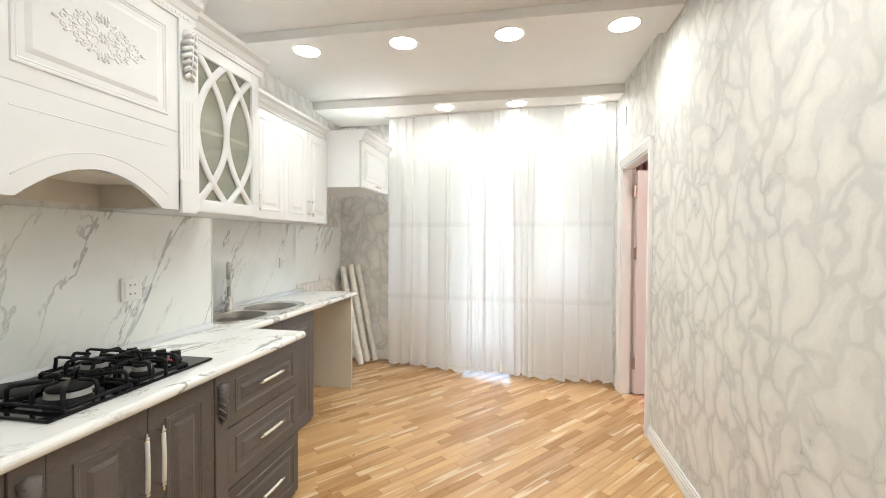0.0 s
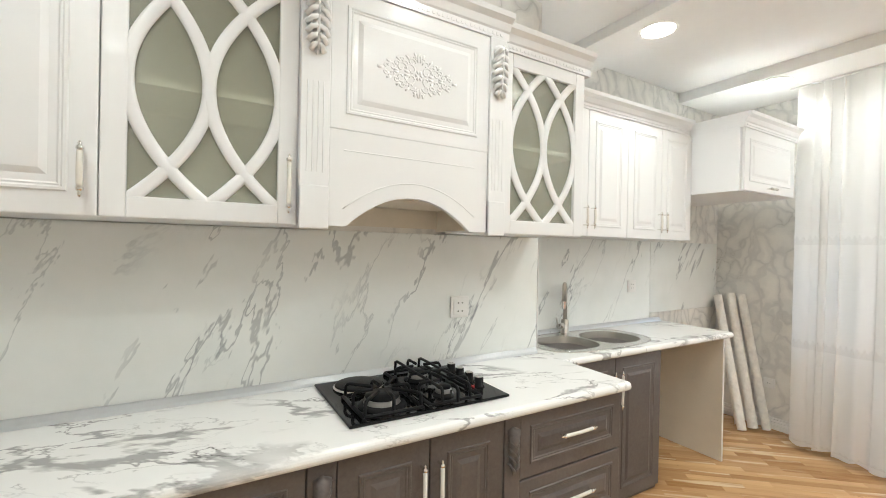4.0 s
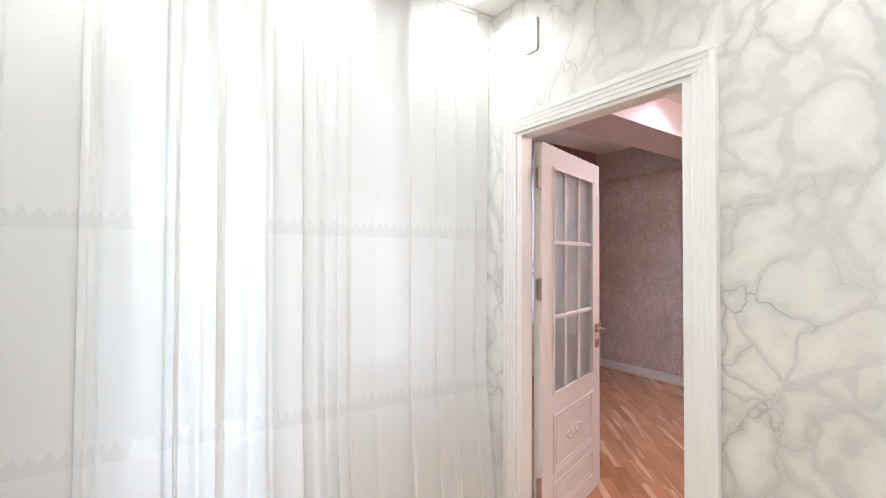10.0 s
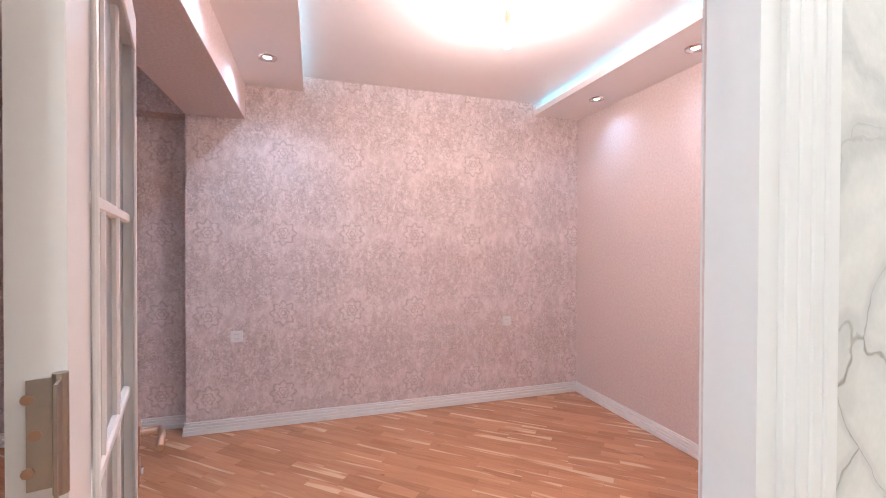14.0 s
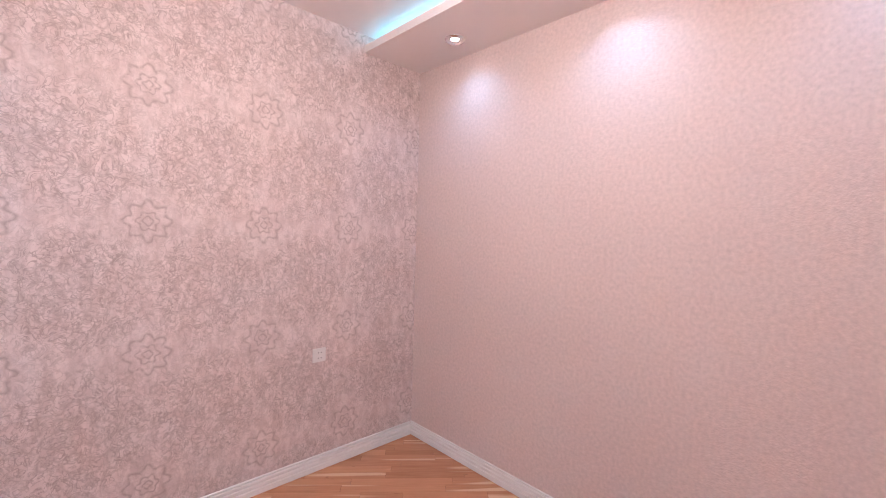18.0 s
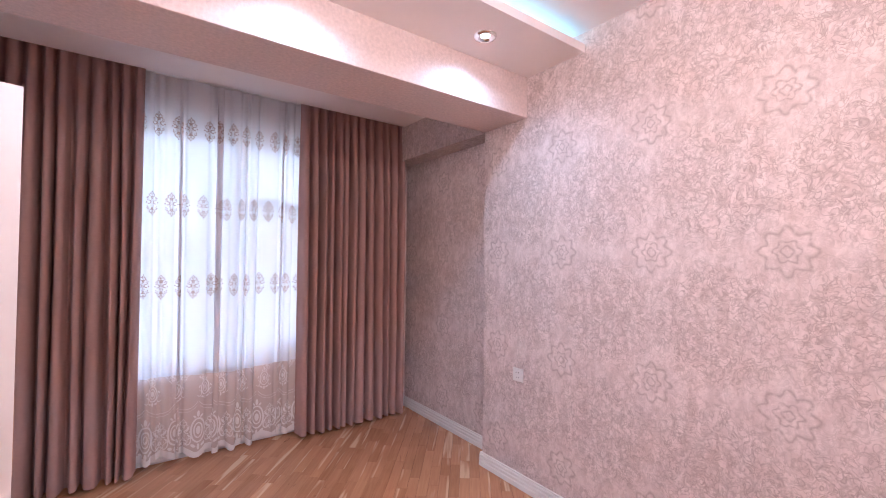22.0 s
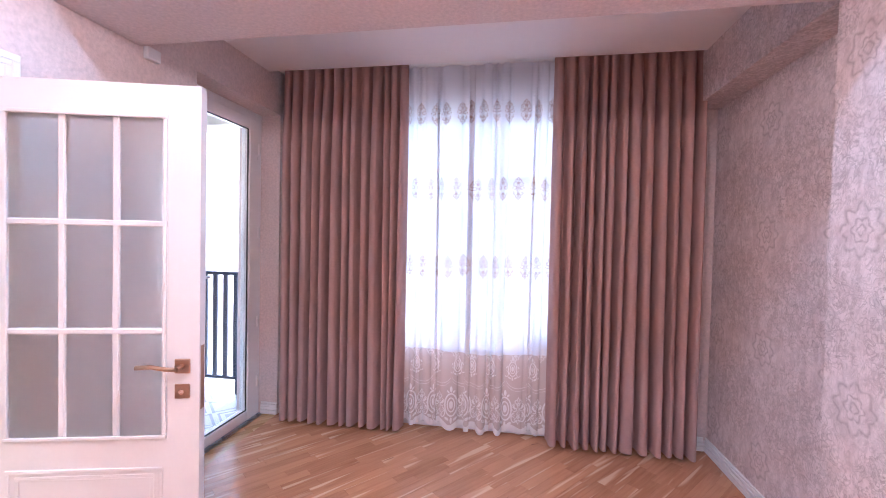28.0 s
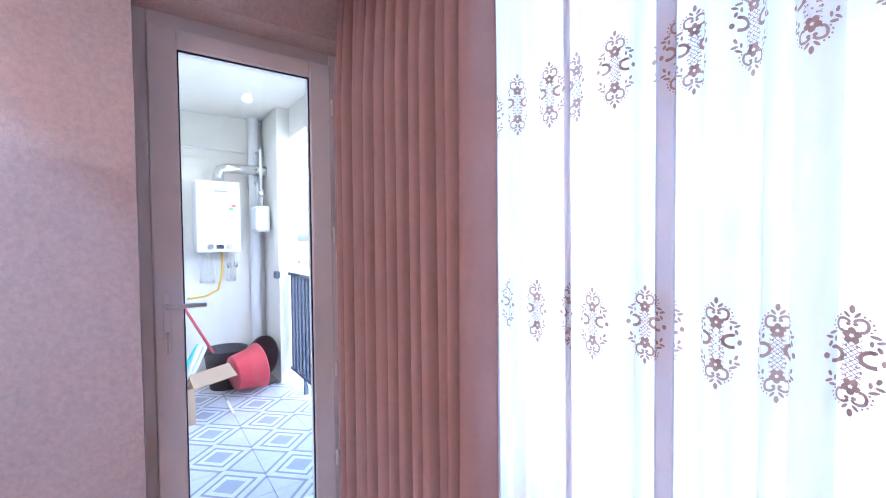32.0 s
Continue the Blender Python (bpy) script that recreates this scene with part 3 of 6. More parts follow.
casing("trim_door_kitchen", 1.06, -1, 3.705, 4.495, 1.98, 0.075)
casing("trim_door_room", 1.16, 1, 3.69, 4.51, 1.985, 0.09)
setting("trim_door_jamb", blocks((1.055, 1.135, 3.70, 3.725, 0, 1.985), (1.055, 1.135, 4.478, 4.50, 0, 1.985), (1.055, 1.135, 3.725, 4.478, 1.965, 1.985),
        (1.055, 1.10, 3.725, 3.737, 0, 1.965), (1.055, 1.10, 4.466, 4.478, 0, 1.965)), TRIM, "white door lining", "door lining")
strike = thing("strike_plate", (1.12, 3.726, 0.93), "bronze strike plate let into the door lining", "strike plate")
part("plate", block(1.10, 1.125, 3.7252, 3.7275, 0.80, 1.04), BRASS, strike)
part("slot", block(1.106, 1.119, 3.7272, 3.7283, 0.89, 0.96), DARK, strike)


# ---- the glazed door, standing open into the room ----
def glazed_door():
    """Hinged at the origin, running along +x, 40 mm thick in y, then turned into place."""
    wide, high, thick = 0.755, 1.95, 0.042
    door = new("panel_door")
    door.empty_display_size = 0.1
    tagged(door, "white panelled door with nine frosted panes, standing open", "door")

    def add(name, bm, mat, parent=door, label=""):
        ob = mesh_object(name, bm, mat)
        ob.parent = parent
        return tagged(ob, label)

    px0, px1, pz0, pz1 = 0.115, 0.645, 0.70, 1.845
    body = blocks((0.0, px0, 0, thick, 0.008, high), (px1, wide, 0, thick, 0.008, high), (px0, px1, 0, thick, pz1, high), (px0, px1, 0, thick, 0.008, pz0))
    body = add("door_leaf", body, DOORP)
    for side in (-1, 1):
        y0, y1 = (-0.008, -0.001) if side < 0 else (thick + 0.001, thick + 0.008)
        bm = blocks((px0, px1, y0, y1, pz1 - 0.014, pz1), (px0, px1, y0, y1, pz0, pz0 + 0.014), (px0, px0 + 0.014, y0, y1, pz0 + 0.014, pz1 - 0.014), (px1 - 0.014, px1, y0, y1, pz0 + 0.014, pz1 - 0.014), bevel=0.003)
        add("glazing_bead", bm, DOORP)
        for z0, z1 in ((0.10, 0.26), (0.30, 0.60)):
            bm = bmesh.new()
            for k, (inset, out) in enumerate(((0.0, 0.006), (0.030, 0.003))):
                a, b, c, d = 0.12 + inset, 0.635 - inset, z0 + inset * 0.8, z1 - inset * 0.8
                t0, t1 = (-out, -0.0005) if side < 0 else (thick + 0.0005, thick + out)
                for s in ((a, b, t0, t1, c, c + 0.014), (a, b, t0, t1, d - 0.014, d), (a, a + 0.014, t0, t1, c + 0.014, d - 0.014), (b - 0.014, b, t0, t1, c + 0.014, d - 0.014)):
                    block(*s, 0.002, 1, bm)
            add("panel_moulding", bm, DOORP)
        bm = bmesh.new()
        yy = -0.004 if side < 0 else thick + 0.004
        for k in range(-5, 6):
            h = 0.45 + 0.012 * math.sin(k * 1.9)
            x = 0.378 + 0.017 * k
            sweep([(x + 0.012 * math.cos(a), yy, h + 0.014 * math.sin(a * (1 if k % 2 else -1))) for a in [j * 0.9 for j in range(6)]], 0.003, 5, bm)
        add("carved_ornament", bm, DOORP)
    w3, h3 = (px1 - px0) / 3, (pz1 - pz0) / 3
    for i in range(3):
        for j in range(3):
            add("pane", block(px0 + i * w3 + 0.002, px0 + (i + 1) * w3 - 0.002, 0.017, 0.023, pz0 + j * h3 + 0.002, pz0 + (j + 1) * h3 - 0.002), FROST)
    for i in (1, 2):
        add("glazing_bar", block(px0 + i * w3 - 0.011, px0 + i * w3 + 0.011, 0.006, thick - 0.006, pz0, pz1, 0.004, 1), DOORP)
        add("glazing_bar", block(px0, px1, 0.005, thick - 0.005, pz0 + i * h3 - 0.011, pz0 + i * h3 + 0.011, 0.004, 1), DOORP)
    for z in (1.775, 1.235, 0.28):
        hinge = add("hinge", blocks((-0.0025, -0.0003, 0.003, 0.028, z - 0.05, z + 0.05), (-0.030, -0.006, 0.002, 0.0045, z - 0.05, z + 0.05)), HINGE, label="dull bronze butt hinge")
        add("hinge_pin", rod((-0.006, 0.004, z - 0.055), (-0.006, 0.004, z + 0.055), 0.006, 10), HINGE, hinge)
        for k in (-0.033, 0, 0.033):
            add("screw", rod((-0.0035, 0.022 + abs(k) * 0.15, z + k), (-0.0025, 0.022 + abs(k) * 0.15, z + k), 0.005, 8), BRASS, hinge)
    for side, y in ((-1, -0.001), (1, thick + 0.001)):
        s = side
        hx = wide - 0.055
        lever = add("door_handle", block(hx - 0.026, hx + 0.026, min(y, y + s * 0.009), max(y, y + s * 0.009), 0.935, 0.987, 0.003, 1), BRASS, label="bronze lever handle")
        bm = rod((hx, y, 0.961), (hx, y + s * 0.05, 0.961), 0.009)
        sweep([(hx, y + s * 0.048, 0.961), (hx - 0.03, y + s * 0.052, 0.963), (hx - 0.08, y + s * 0.052, 0.972), (hx - 0.13, y + s * 0.05, 0.968)], 0.008, 8, bm)
        add("lever", bm, BRASS, lever)
        rose = add("lock_rose", block(hx - 0.026, hx + 0.026, min(y, y + s * 0.008), max(y, y + s * 0.008), 0.845, 0.897, 0.003, 1), BRASS)
        add("cylinder", rod((hx, y, 0.871), (hx, y + s * 0.014, 0.871), 0.009), CHROME, rose)
        if s > 0:
            add("key", blocks((hx - 0.002, hx + 0.002, y + 0.012, y + 0.045, 0.865, 0.877), (hx - 0.002, hx + 0.002, y + 0.035, y + 0.042, 0.815, 0.865)), CHROME, rose)
    add("latch_plate", block(wide, wide + 0.002, 0.009, 0.031, 0.80, 1.03), BRASS)
    door.matrix_world = pose(1.172, 4.446, 0, 0, 0, 15.0)
    return door


glazed_door()


# ---- curtains ----
def on_cloth(line, plane, s, z, lift=0.0):
    """The point of a hanging sheer at a length along the cloth and a height."""
    s = min(max(s, 0.0), line[-1][0])
    for a, b in zip(line, line[1:]):
        if s <= b[0]:
            break
    f = (s - a[0]) / max(b[0] - a[0], 1e-6)
    x = a[1] + (b[1] - a[1]) * f
    lean = 0.022 * math.sin(3.1 * x + 1.0) * (2.7 - z) / 2.7
    flare = 1 + 0.7 * max(0.0, (0.8 - z) / 0.8)
    return (x + lean, plane + (a[2] + (b[2] - a[2]) * f) * flare - lift, z)


def hanging(line, plane, top, hem, scallop):
    own, grid = bmesh.new(), []
    for s, x, y in line:
        low = hem + scallop * (1 - abs(math.sin(s * 17))) + 0.012 * math.sin(s * 5)
        grid.append([own.verts.new(on_cloth(line, plane, s, top + (low - top) * j / 20)) for j in range(21)])
    for a, b in zip(grid, grid[1:]):
        for j in range(20):
            own.faces.new((a[j], a[j + 1], b[j + 1], b[j])).smooth = True
    return own


def scalloped_edge(line, plane, hem, scallop, tall):
    """The close-woven edge that follows a scalloped hem."""
    own, prev = bmesh.new(), None
    for s, x, y in line:
        low = hem + scallop * (1 - abs(math.sin(s * 17))) + 0.012 * math.sin(s * 5)
        now = [own.verts.new(on_cloth(line, plane, s, low + q, 0.003)) for q in (0.0, tall * (0.7 + 0.3 * abs(math.sin(s * 34))))]
        if prev:
            own.faces.new((prev[0], now[0], now[1], prev[1])).smooth = True
        prev = now
    return own


def woven_band(line, plane, z, tall, bite, seed):
    """A denser toothed band that follows the folds of a sheer."""
    rnd = random.Random(seed)
    own, s, prev, k = bmesh.new(), 0.0, None, 0
    while s < line[-1][0]:
        lift = bite * (0.5 if k % 2 else -0.5) * rnd.uniform(0.6, 1.2)
        now = [own.verts.new(on_cloth(line, plane, s, z + q * tall / 2 + (lift if q > 0 else 0.0), 0.002)) for q in (-1, 1)]
        if prev:
            own.faces.new((prev[0], now[0], now[1], prev[1]))
        prev, k, s = now, k + 1, s + rnd.uniform(0.012, 0.024)
    return own


def soft_folds(x0, x1, drop, seed, widths=(0.045, 0.06, 0.08, 0.10, 0.13, 0.17)):
    """The line in plan of a loosely gathered sheer: rounded folds of uneven width and depth, some leaning over their neighbour."""
    rnd = random.Random(seed)
    line, s, a = [(0.0, x0, 0.0)], 0.0, x0
    while a < x1 - 0.01:
        b = min(a + rnd.choice(widths) * rnd.uniform(0.85, 1.15), x1)
        if x1 - b < 0.04:
            b = x1
        deep, lean = rnd.uniform(0.010, 0.030), rnd.uniform(-0.28, 0.46) * (b - a)
        for k in range(1, 13):
            u = k / 12
            x = a + (b - a) * u + lean * math.sin(2 * math.pi * u)
            y = -drop * (x - x0) / (x1 - x0) - deep * math.sin(math.pi * u) ** 2
            s += math.hypot(x - line[-1][1], y - line[-1][2])
            line.append((s, x, y))
        a = b
    return line


sheer_k = thing("sheer_curtain", (-0.08, 4.75, 0.02), "white sheer curtain with scalloped hem, hanging across the kitchen window", "curtain")
LINE_K, PLANE_K = soft_folds(-1.18, 1.04, 0.145, 9), 4.83
part("cloth", hanging(LINE_K, PLANE_K, 2.612, 0.03, 0.03), SHEER_K, sheer_k)
part("woven_band", woven_band(LINE_K, PLANE_K, 1.50, 0.05, 0.034, 5), LACE_K, sheer_k, "denser toothed band across the sheer")
part("woven_band", woven_band(LINE_K, PLANE_K, 0.76, 0.05, 0.036, 6), LACE_K, sheer_k, "denser toothed band across the sheer")
part("hem_tape", woven_band(LINE_K, PLANE_K, 0.075, 0.012, 0.016, 7), LACE_K, sheer_k)
part("curtain_track", prism([(-1.22, 4.805), (1.05, 4.66), (1.05, 4.70), (-1.22, 4.845)], 2.6085, 2.6195, "z"), TRIM, sheer_k)


def pleats(x0, x1, z0, z1, y, deep, folds, seed, rows=26, heading=False):
    """A heavy drape: broad rounded fronts parted by narrow deep crevices that wander a little on the way down."""
    rnd = random.Random(seed)
    wide = [rnd.uniform(0.72, 1.3) for _ in range(folds)]
    total, at = sum(wide), [0.0]
    for w in wide:
        at.append(at[-1] + w / total)
    amp = [rnd.uniform(0.75, 1.15) for _ in range(folds)]
    tilt = [rnd.uniform(-0.6, 1.0) for _ in range(folds)]
    drift = [0.0] + [rnd.uniform(-0.28, 0.28) / folds for _ in range(folds - 1)] + [0.0]
    bow = [rnd.uniform(-0.12, 0.12) / folds for _ in range(folds + 1)]
    gap = [rnd.uniform(0.10, 0.20) for _ in range(folds + 1)]
    shape = ((0.0, 0.0), (0.55, 0.05), (0.95, 0.30), (1.35, 0.66), (1.9, 0.90))
    own, grid = bmesh.new(), []
    for f in range(folds):
        line = [(gap[f] * p, q) for p, q in shape] + [(0.38, 0.99), (0.5, 1.0), (0.62, 0.99)] + [(1 - gap[f + 1] * p, q) for p, q in reversed(shape)]
        for w, front in line[:-1] if f < folds - 1 else line:
            col = []
            for j in range(rows + 1):
                v = 0.0 if heading else j / rows
                a, b = (at[k] + drift[k] * v + (bow[k] * math.sin(math.pi * v) if 0 < k < folds else 0) for k in (f, f + 1))
                lean = tilt[f] * 0.030 * (w - 0.5) * 2 * min(1.0, front * 1.5)
                soft = 0.42 + 0.58 * min(1.0, v * 4.5) ** 0.8
                col.append(own.verts.new((x0 + (x1 - x0) * (a + (b - a) * w), y - deep * amp[f] * soft * (front - 0.5) + lean, z1 + (z0 - z1) * j / rows)))
            grid.append(col)
    for k, (a, b) in enumerate(zip(grid, grid[1:])):
        for j in range(rows):
            own.faces.new((a[j], a[j + 1], b[j + 1], b[j])).smooth = k % 12 not in (0, 1, 10, 11)
    return own


for nm, x0, x1, seed, lab in (("drape", 1.235, 2.215, 11, "long mauve-brown drape hanging in pinch pleats beside the balcony door"), ("drape", 3.25, 4.215, 12, "long mauve-brown drape hanging in pinch pleats beside the papered recess")):
    d = thing(nm, ((x0 + x1) / 2, 6.31, 0.02), lab, "curtain", "drapes at the window")
    part("cloth", pleats(x0, x1, 0.022, 2.60, 6.300, 0.125, 13, seed), DRAPE, d)
    part("heading", pleats(x0, x1, 2.60, 2.704, 6.300, 0.125, 13, seed, 2, True), DRAPE, d)

sheer_r = thing("sheer_curtain", (2.72, 6.39, 0.02), "embroidered white voile with a lace border, hanging over the room window", "curtain")


VOILE = soft_folds(2.10, 3.37, 0.0, 5, (0.05, 0.07, 0.11, 0.16))
VOILE_Y = 6.395


def on_voile(s, z, lift=0.0):
    return on_cloth(VOILE, VOILE_Y, s, z, lift)


part("cloth", hanging(VOILE, VOILE_Y, 2.703, 0.60, 0.0), SHEER_R, sheer_r)
part("lace_border", hanging(VOILE, VOILE_Y + 0.0025, 0.62, 0.022, 0.05), LACE_BASE, sheer_r, "cream lace border with a scalloped hem")
part("hem_edge", scalloped_edge(VOILE, VOILE_Y, 0.018, 0.05, 0.05), LACE_R, sheer_r, "close-woven white edge along the scalloped hem")
part("curtain_track", block(1.18, 4.30, 6.28, 6.41, 2.706, 2.7195), TRIM, sheer_r)


def stitch(bm, s0, z0, scale, shapes):
    """Lays flat stitched shapes on the voile: ("o", x, z, rx, rz, turn) for petals and dots, ("l", width, points) for lines."""
    def vert(u, w):
        return bm.verts.new(on_voile(s0 + scale * u, z0 + scale * w, 0.0016))
    for sh in shapes:
        if sh[0] == "o":
            _, x, z, rx, rz, turn = sh
            n = 6 if max(rx, rz) < 0.035 else 9
            ca, sa = math.cos(turn), math.sin(turn)
            pts = [(rx * math.cos(2 * math.pi * k / n), rz * math.sin(2 * math.pi * k / n)) for k in range(n)]
            bm.faces.new([vert(x + p * ca - q * sa, z + p * sa + q * ca) for p, q in pts])
        else:
            prev = None
            pts = sh[2]
            for k, (x, z) in enumerate(pts):
                p, q = pts[max(k - 1, 0)], pts[min(k + 1, len(pts) - 1)]
                dx, dz = q[0] - p[0], q[1] - p[1]
                m = math.hypot(dx, dz) or 1.0
                now = (vert(x - dz / m * sh[1], z + dx / m * sh[1]), vert(x + dz / m * sh[1], z - dx / m * sh[1]))
                if prev:
                    bm.faces.new((prev[0], prev[1], now[1], now[0]))
                prev = now
    return bm


def arc(cx, cz, rx, rz, a0, a1, n=9):
    return [(cx + rx * math.cos(radians(a0 + (a1 - a0) * k / n)), cz + rz * math.sin(radians(a0 + (a1 - a0) * k / n))) for k in range(n + 1)]


def spray():
    """Two five-petalled flowers with hearts, leaves and scrolls, a dotted lattice between them."""
    out = []
    for v in (-1, 1):
        out.append(("o", 0, v * 0.93, 0.045, 0.075, 0))
        for k in range(5):
            a = 2 * math.pi * k / 5 + 0.31
            out.append(("o", 0.088 * math.cos(a), v * (0.46 + 0.088 * math.sin(a)), 0.062, 0.062, 0))
        for h in (-1, 1):
            out.append(("o", h * 0.08, v * 0.83, 0.07, 0.028, h * v * 0.8))
            out.append(("l", 0.026, [(h * p, v * q) for p, q in arc(0.15, 0.64, 0.085, 0.11, 250, 380, 7) + arc(0.13, 0.68, 0.10, 0.075, 10, 170, 6)]))
            out.append(("o", h * 0.055, v * 0.665, 0.04, 0.034, 0))
            for p, q in ((0.18, 0.81), (0.25, 0.765), (0.30, 0.69), (0.315, 0.61), (0.27, 0.55)):
                out.append(("o", h * p, v * q, 0.021, 0.021, 0))
            out.append(("o", h * 0.33, v * 0.48, 0.085, 0.03, -h * v * 0.25))
            out.append(("o", h * 0.41, v * 0.40, 0.075, 0.03, h * v * 0.25))
            out.append(("o", h * 0.28, v * 0.36, 0.03, 0.055, 0))
            out.append(("o", h * 0.39, v * 0.27, 0.035, 0.06, h * v * 0.5))
    for h in (-1, 1):
        out.append(("l", 0.036, [(h * p, q) for p, q in arc(0.30, 0.08, 0.17, 0.13, 80, 290, 10)]))
        out.append(("o", h * 0.46, 0.05, 0.055, 0.06, 0))
        out.append(("o", h * 0.31, 0.21, 0.06, 0.036, 0))
    for k in range(-4, 5):
        for h in (-1, 1):
            c = k * 0.09
            out.append(("l", 0.006, [(h * -0.15, c - 0.12), (h * 0.15, c + 0.12)]))
    for i in range(-2, 3):
        for j in range(-3, 4):
            if (i + j) % 2 == 0:
                out.append(("o", i * 0.075, j * 0.09, 0.02, 0.02, 0.8))
    return out


SPRAY = spray()
rnd = random.Random(4)
cloth_length = VOILE[-1][0]
for row, (z, step, start) in enumerate(((2.36, 0.128, 0.07), (1.80, 0.128, 0.03), (1.235, 0.128, 0.10), (0.64, 0.128, 0.05))):
    k = 0
    while start + k * step < cloth_length - 0.02:
        bm = stitch(bmesh.new(), start + k * step, z + rnd.uniform(-0.008, 0.008), 0.086, SPRAY)
        part("embroidered_motif", bm, EMBROID if row < 3 else LACE_R, sheer_r, ("brown embroidered floral motif" if row < 3 else "pale floral motif above the lace border") if not k else "")
        k += 1
# pale lace appliqué along the hem
LACE = [("l", 0.05, arc(0, 0.15, 0.42, 0.72, 0, 360, 22)), ("l", 0.04, arc(0, 0.15, 0.25, 0.45, 0, 360, 16)), ("o", 0, 0.15, 0.14, 0.26, 0), ("l", 0.035, arc(0.62, -0.35, 0.2, 0.3, 90, 330, 9)), ("l", 0.035, arc(-0.62, -0.35, 0.2, 0.3, 90, -150, 9)), ("o", 0.3, -0.75, 0.17, 0.09, 0.6), ("o", -0.3, -0.75, 0.17, 0.09, -0.6), ("o", 0, -0.85, 0.08, 0.2, 0), ("o", 0.6, 0.3, 0.06, 0.16, 0.5), ("o", -0.6, 0.3, 0.06, 0.16, -0.5), ("o", 0, 1.15, 0.09, 0.2, 0), ("o", 0.2, 1.0, 0.12, 0.06, 0.8), ("o", -0.2, 1.0, 0.12, 0.06, -0.8)]
SWAG = [("l", 0.016, arc(0, 0.55, 1.0, 0.75, 200, 340, 12)), ("l", 0.012, arc(0, 0.35, 1.0, 0.75, 205, 335, 12))]
k = 0
while 0.06 + k * 0.2 < cloth_length:
    part("lace_motif", stitch(bmesh.new(), 0.06 + k * 0.2, 0.19, 0.115, LACE), LACE_R, sheer_r, "" if k else "white lace medallion at the hem")
    part("lace_motif", stitch(bmesh.new(), 0.16 + k * 0.2, 0.20, 0.10, SPRAY), LACE_R, sheer_r)
    part("lace_motif", stitch(bmesh.new(), 0.11 + k * 0.2, 0.49, 0.072, LACE), LACE_R, sheer_r)
    part("lace_swag", stitch(bmesh.new(), 0.16 + k * 0.2, 0.38, 0.10, SWAG), LACE_R, sheer_r, "" if k else "fine stitched swag of lace")
    k += 1


# ---- windows ----
def window(name, x0, x1, z0, z1, y0, y1, bars, transom, label, plain=0):
    """A plastic window; plain: how many bays, from the first, have no transom."""
    w = setting(name, blocks((x0, x0 + 0.06, y0, y1, z0, z1), (x1 - 0.06, x1, y0, y1, z0, z1), (x0 + 0.06, x1 - 0.06, y0, y1, z1 - 0.06, z1), (x0 + 0.06, x1 - 0.06, y0, y1, z0, z0 + 0.06)), PVC, label, "window")
    xs = [x0 + 0.06, *bars, x1 - 0.06]
    for b in bars:
        part("mullion", block(b - 0.04, b + 0.04, y0 + 0.002, y1 - 0.002, z0 + 0.06, z1 - 0.06), PVC, w)
    for k, (a, b) in enumerate(zip(xs, xs[1:])):
        a, b = a + (0.04 if a in bars else 0), b - (0.04 if b in bars else 0)
        split = transom and k >= plain
        if split:
            part("transom", block(a, b, y0 + 0.002, y1 - 0.002, transom - 0.04, transom + 0.04), PVC, w)
        for c, d in ((z0 + 0.06, transom - 0.04), (transom + 0.04, z1 - 0.06)) if split else ((z0 + 0.06, z1 - 0.06),):
            pane = part("pane", block(a, b, (y0 + y1) / 2 - 0.003, (y0 + y1) / 2 + 0.003, c, d), GLASS, w)
            pane.visible_shadow = False
    return w


window("window_1", 1.75, 3.75, 0.56, 2.42, 6.57, 6.64, [2.87], 1.88, "white plastic room window with one wide pane and a sash under a transom", 1)
setting("window_sill", block(1.72, 3.78, 6.453, 6.57, 0.56, 0.585, 0.004), PVC, "white plastic window board", "window sill")
window("window_2", -1.18, -0.78, 0.75, 2.4, 5.15, 5.22, [], 1.75, "white plastic kitchen window behind the sheer")
window("window_3", 0.28, 0.86, 0.75, 2.4, 5.15, 5.22, [], 1.75, "white plastic kitchen window behind the sheer")
window("door_2", -0.5, 0.15, 0.0, 2.4, 5.15, 5.22, [], 0.0, "white plastic balcony door behind the sheer")
sill_box = thing("radiator_cover", (3.4, 6.51, 0.585), "pale box standing on the window board behind the voile", "box")
part("body", block(3.127, 3.70, 6.475, 6.555, 0.585, 0.745, 0.005), PVC, sill_box)

# ---- the balcony door of the room ----
bd = setting("door_3", blocks((0.93, 1.0, 5.50, 5.545, 0, 2.38), (0.93, 1.0, 6.315, 6.385, 0, 2.38), (0.93, 1.0, 5.545, 6.315, 2.32, 2.38), (0.93, 1.0, 5.545, 6.315, 0, 0.02), bevel=0.004), PVC, "closed white plastic balcony door with one tall pane", "door")
leaf = part("door_leaf", blocks((0.945, 1.02, 5.545, 5.65, 0.02, 2.32), (0.945, 1.02, 6.21, 6.315, 0.02, 2.32), (0.945, 1.02, 5.65, 6.21, 2.235, 2.32), (0.945, 1.02, 5.65, 6.21, 0.02, 0.085), bevel=0.006), PVC, bd)
pane = part("pane", block(0.978, 0.984, 5.65, 6.21, 0.085, 2.235), GLASS, bd)
pane.visible_shadow = False
part("gasket", blocks((1.0, 1.008, 5.65, 5.656, 0.085, 2.235), (1.0, 1.008, 6.204, 6.21, 0.085, 2.235), (1.0, 1.008, 5.656, 6.204, 2.229, 2.235), (1.0, 1.008, 5.656, 6.204, 0.085, 0.091)), DARK, bd)
hd = part("door_handle", block(1.02, 1.03, 5.575, 5.603, 0.96, 1.21, 0.004), PVC, bd, "white lever handle with a key in its lock")
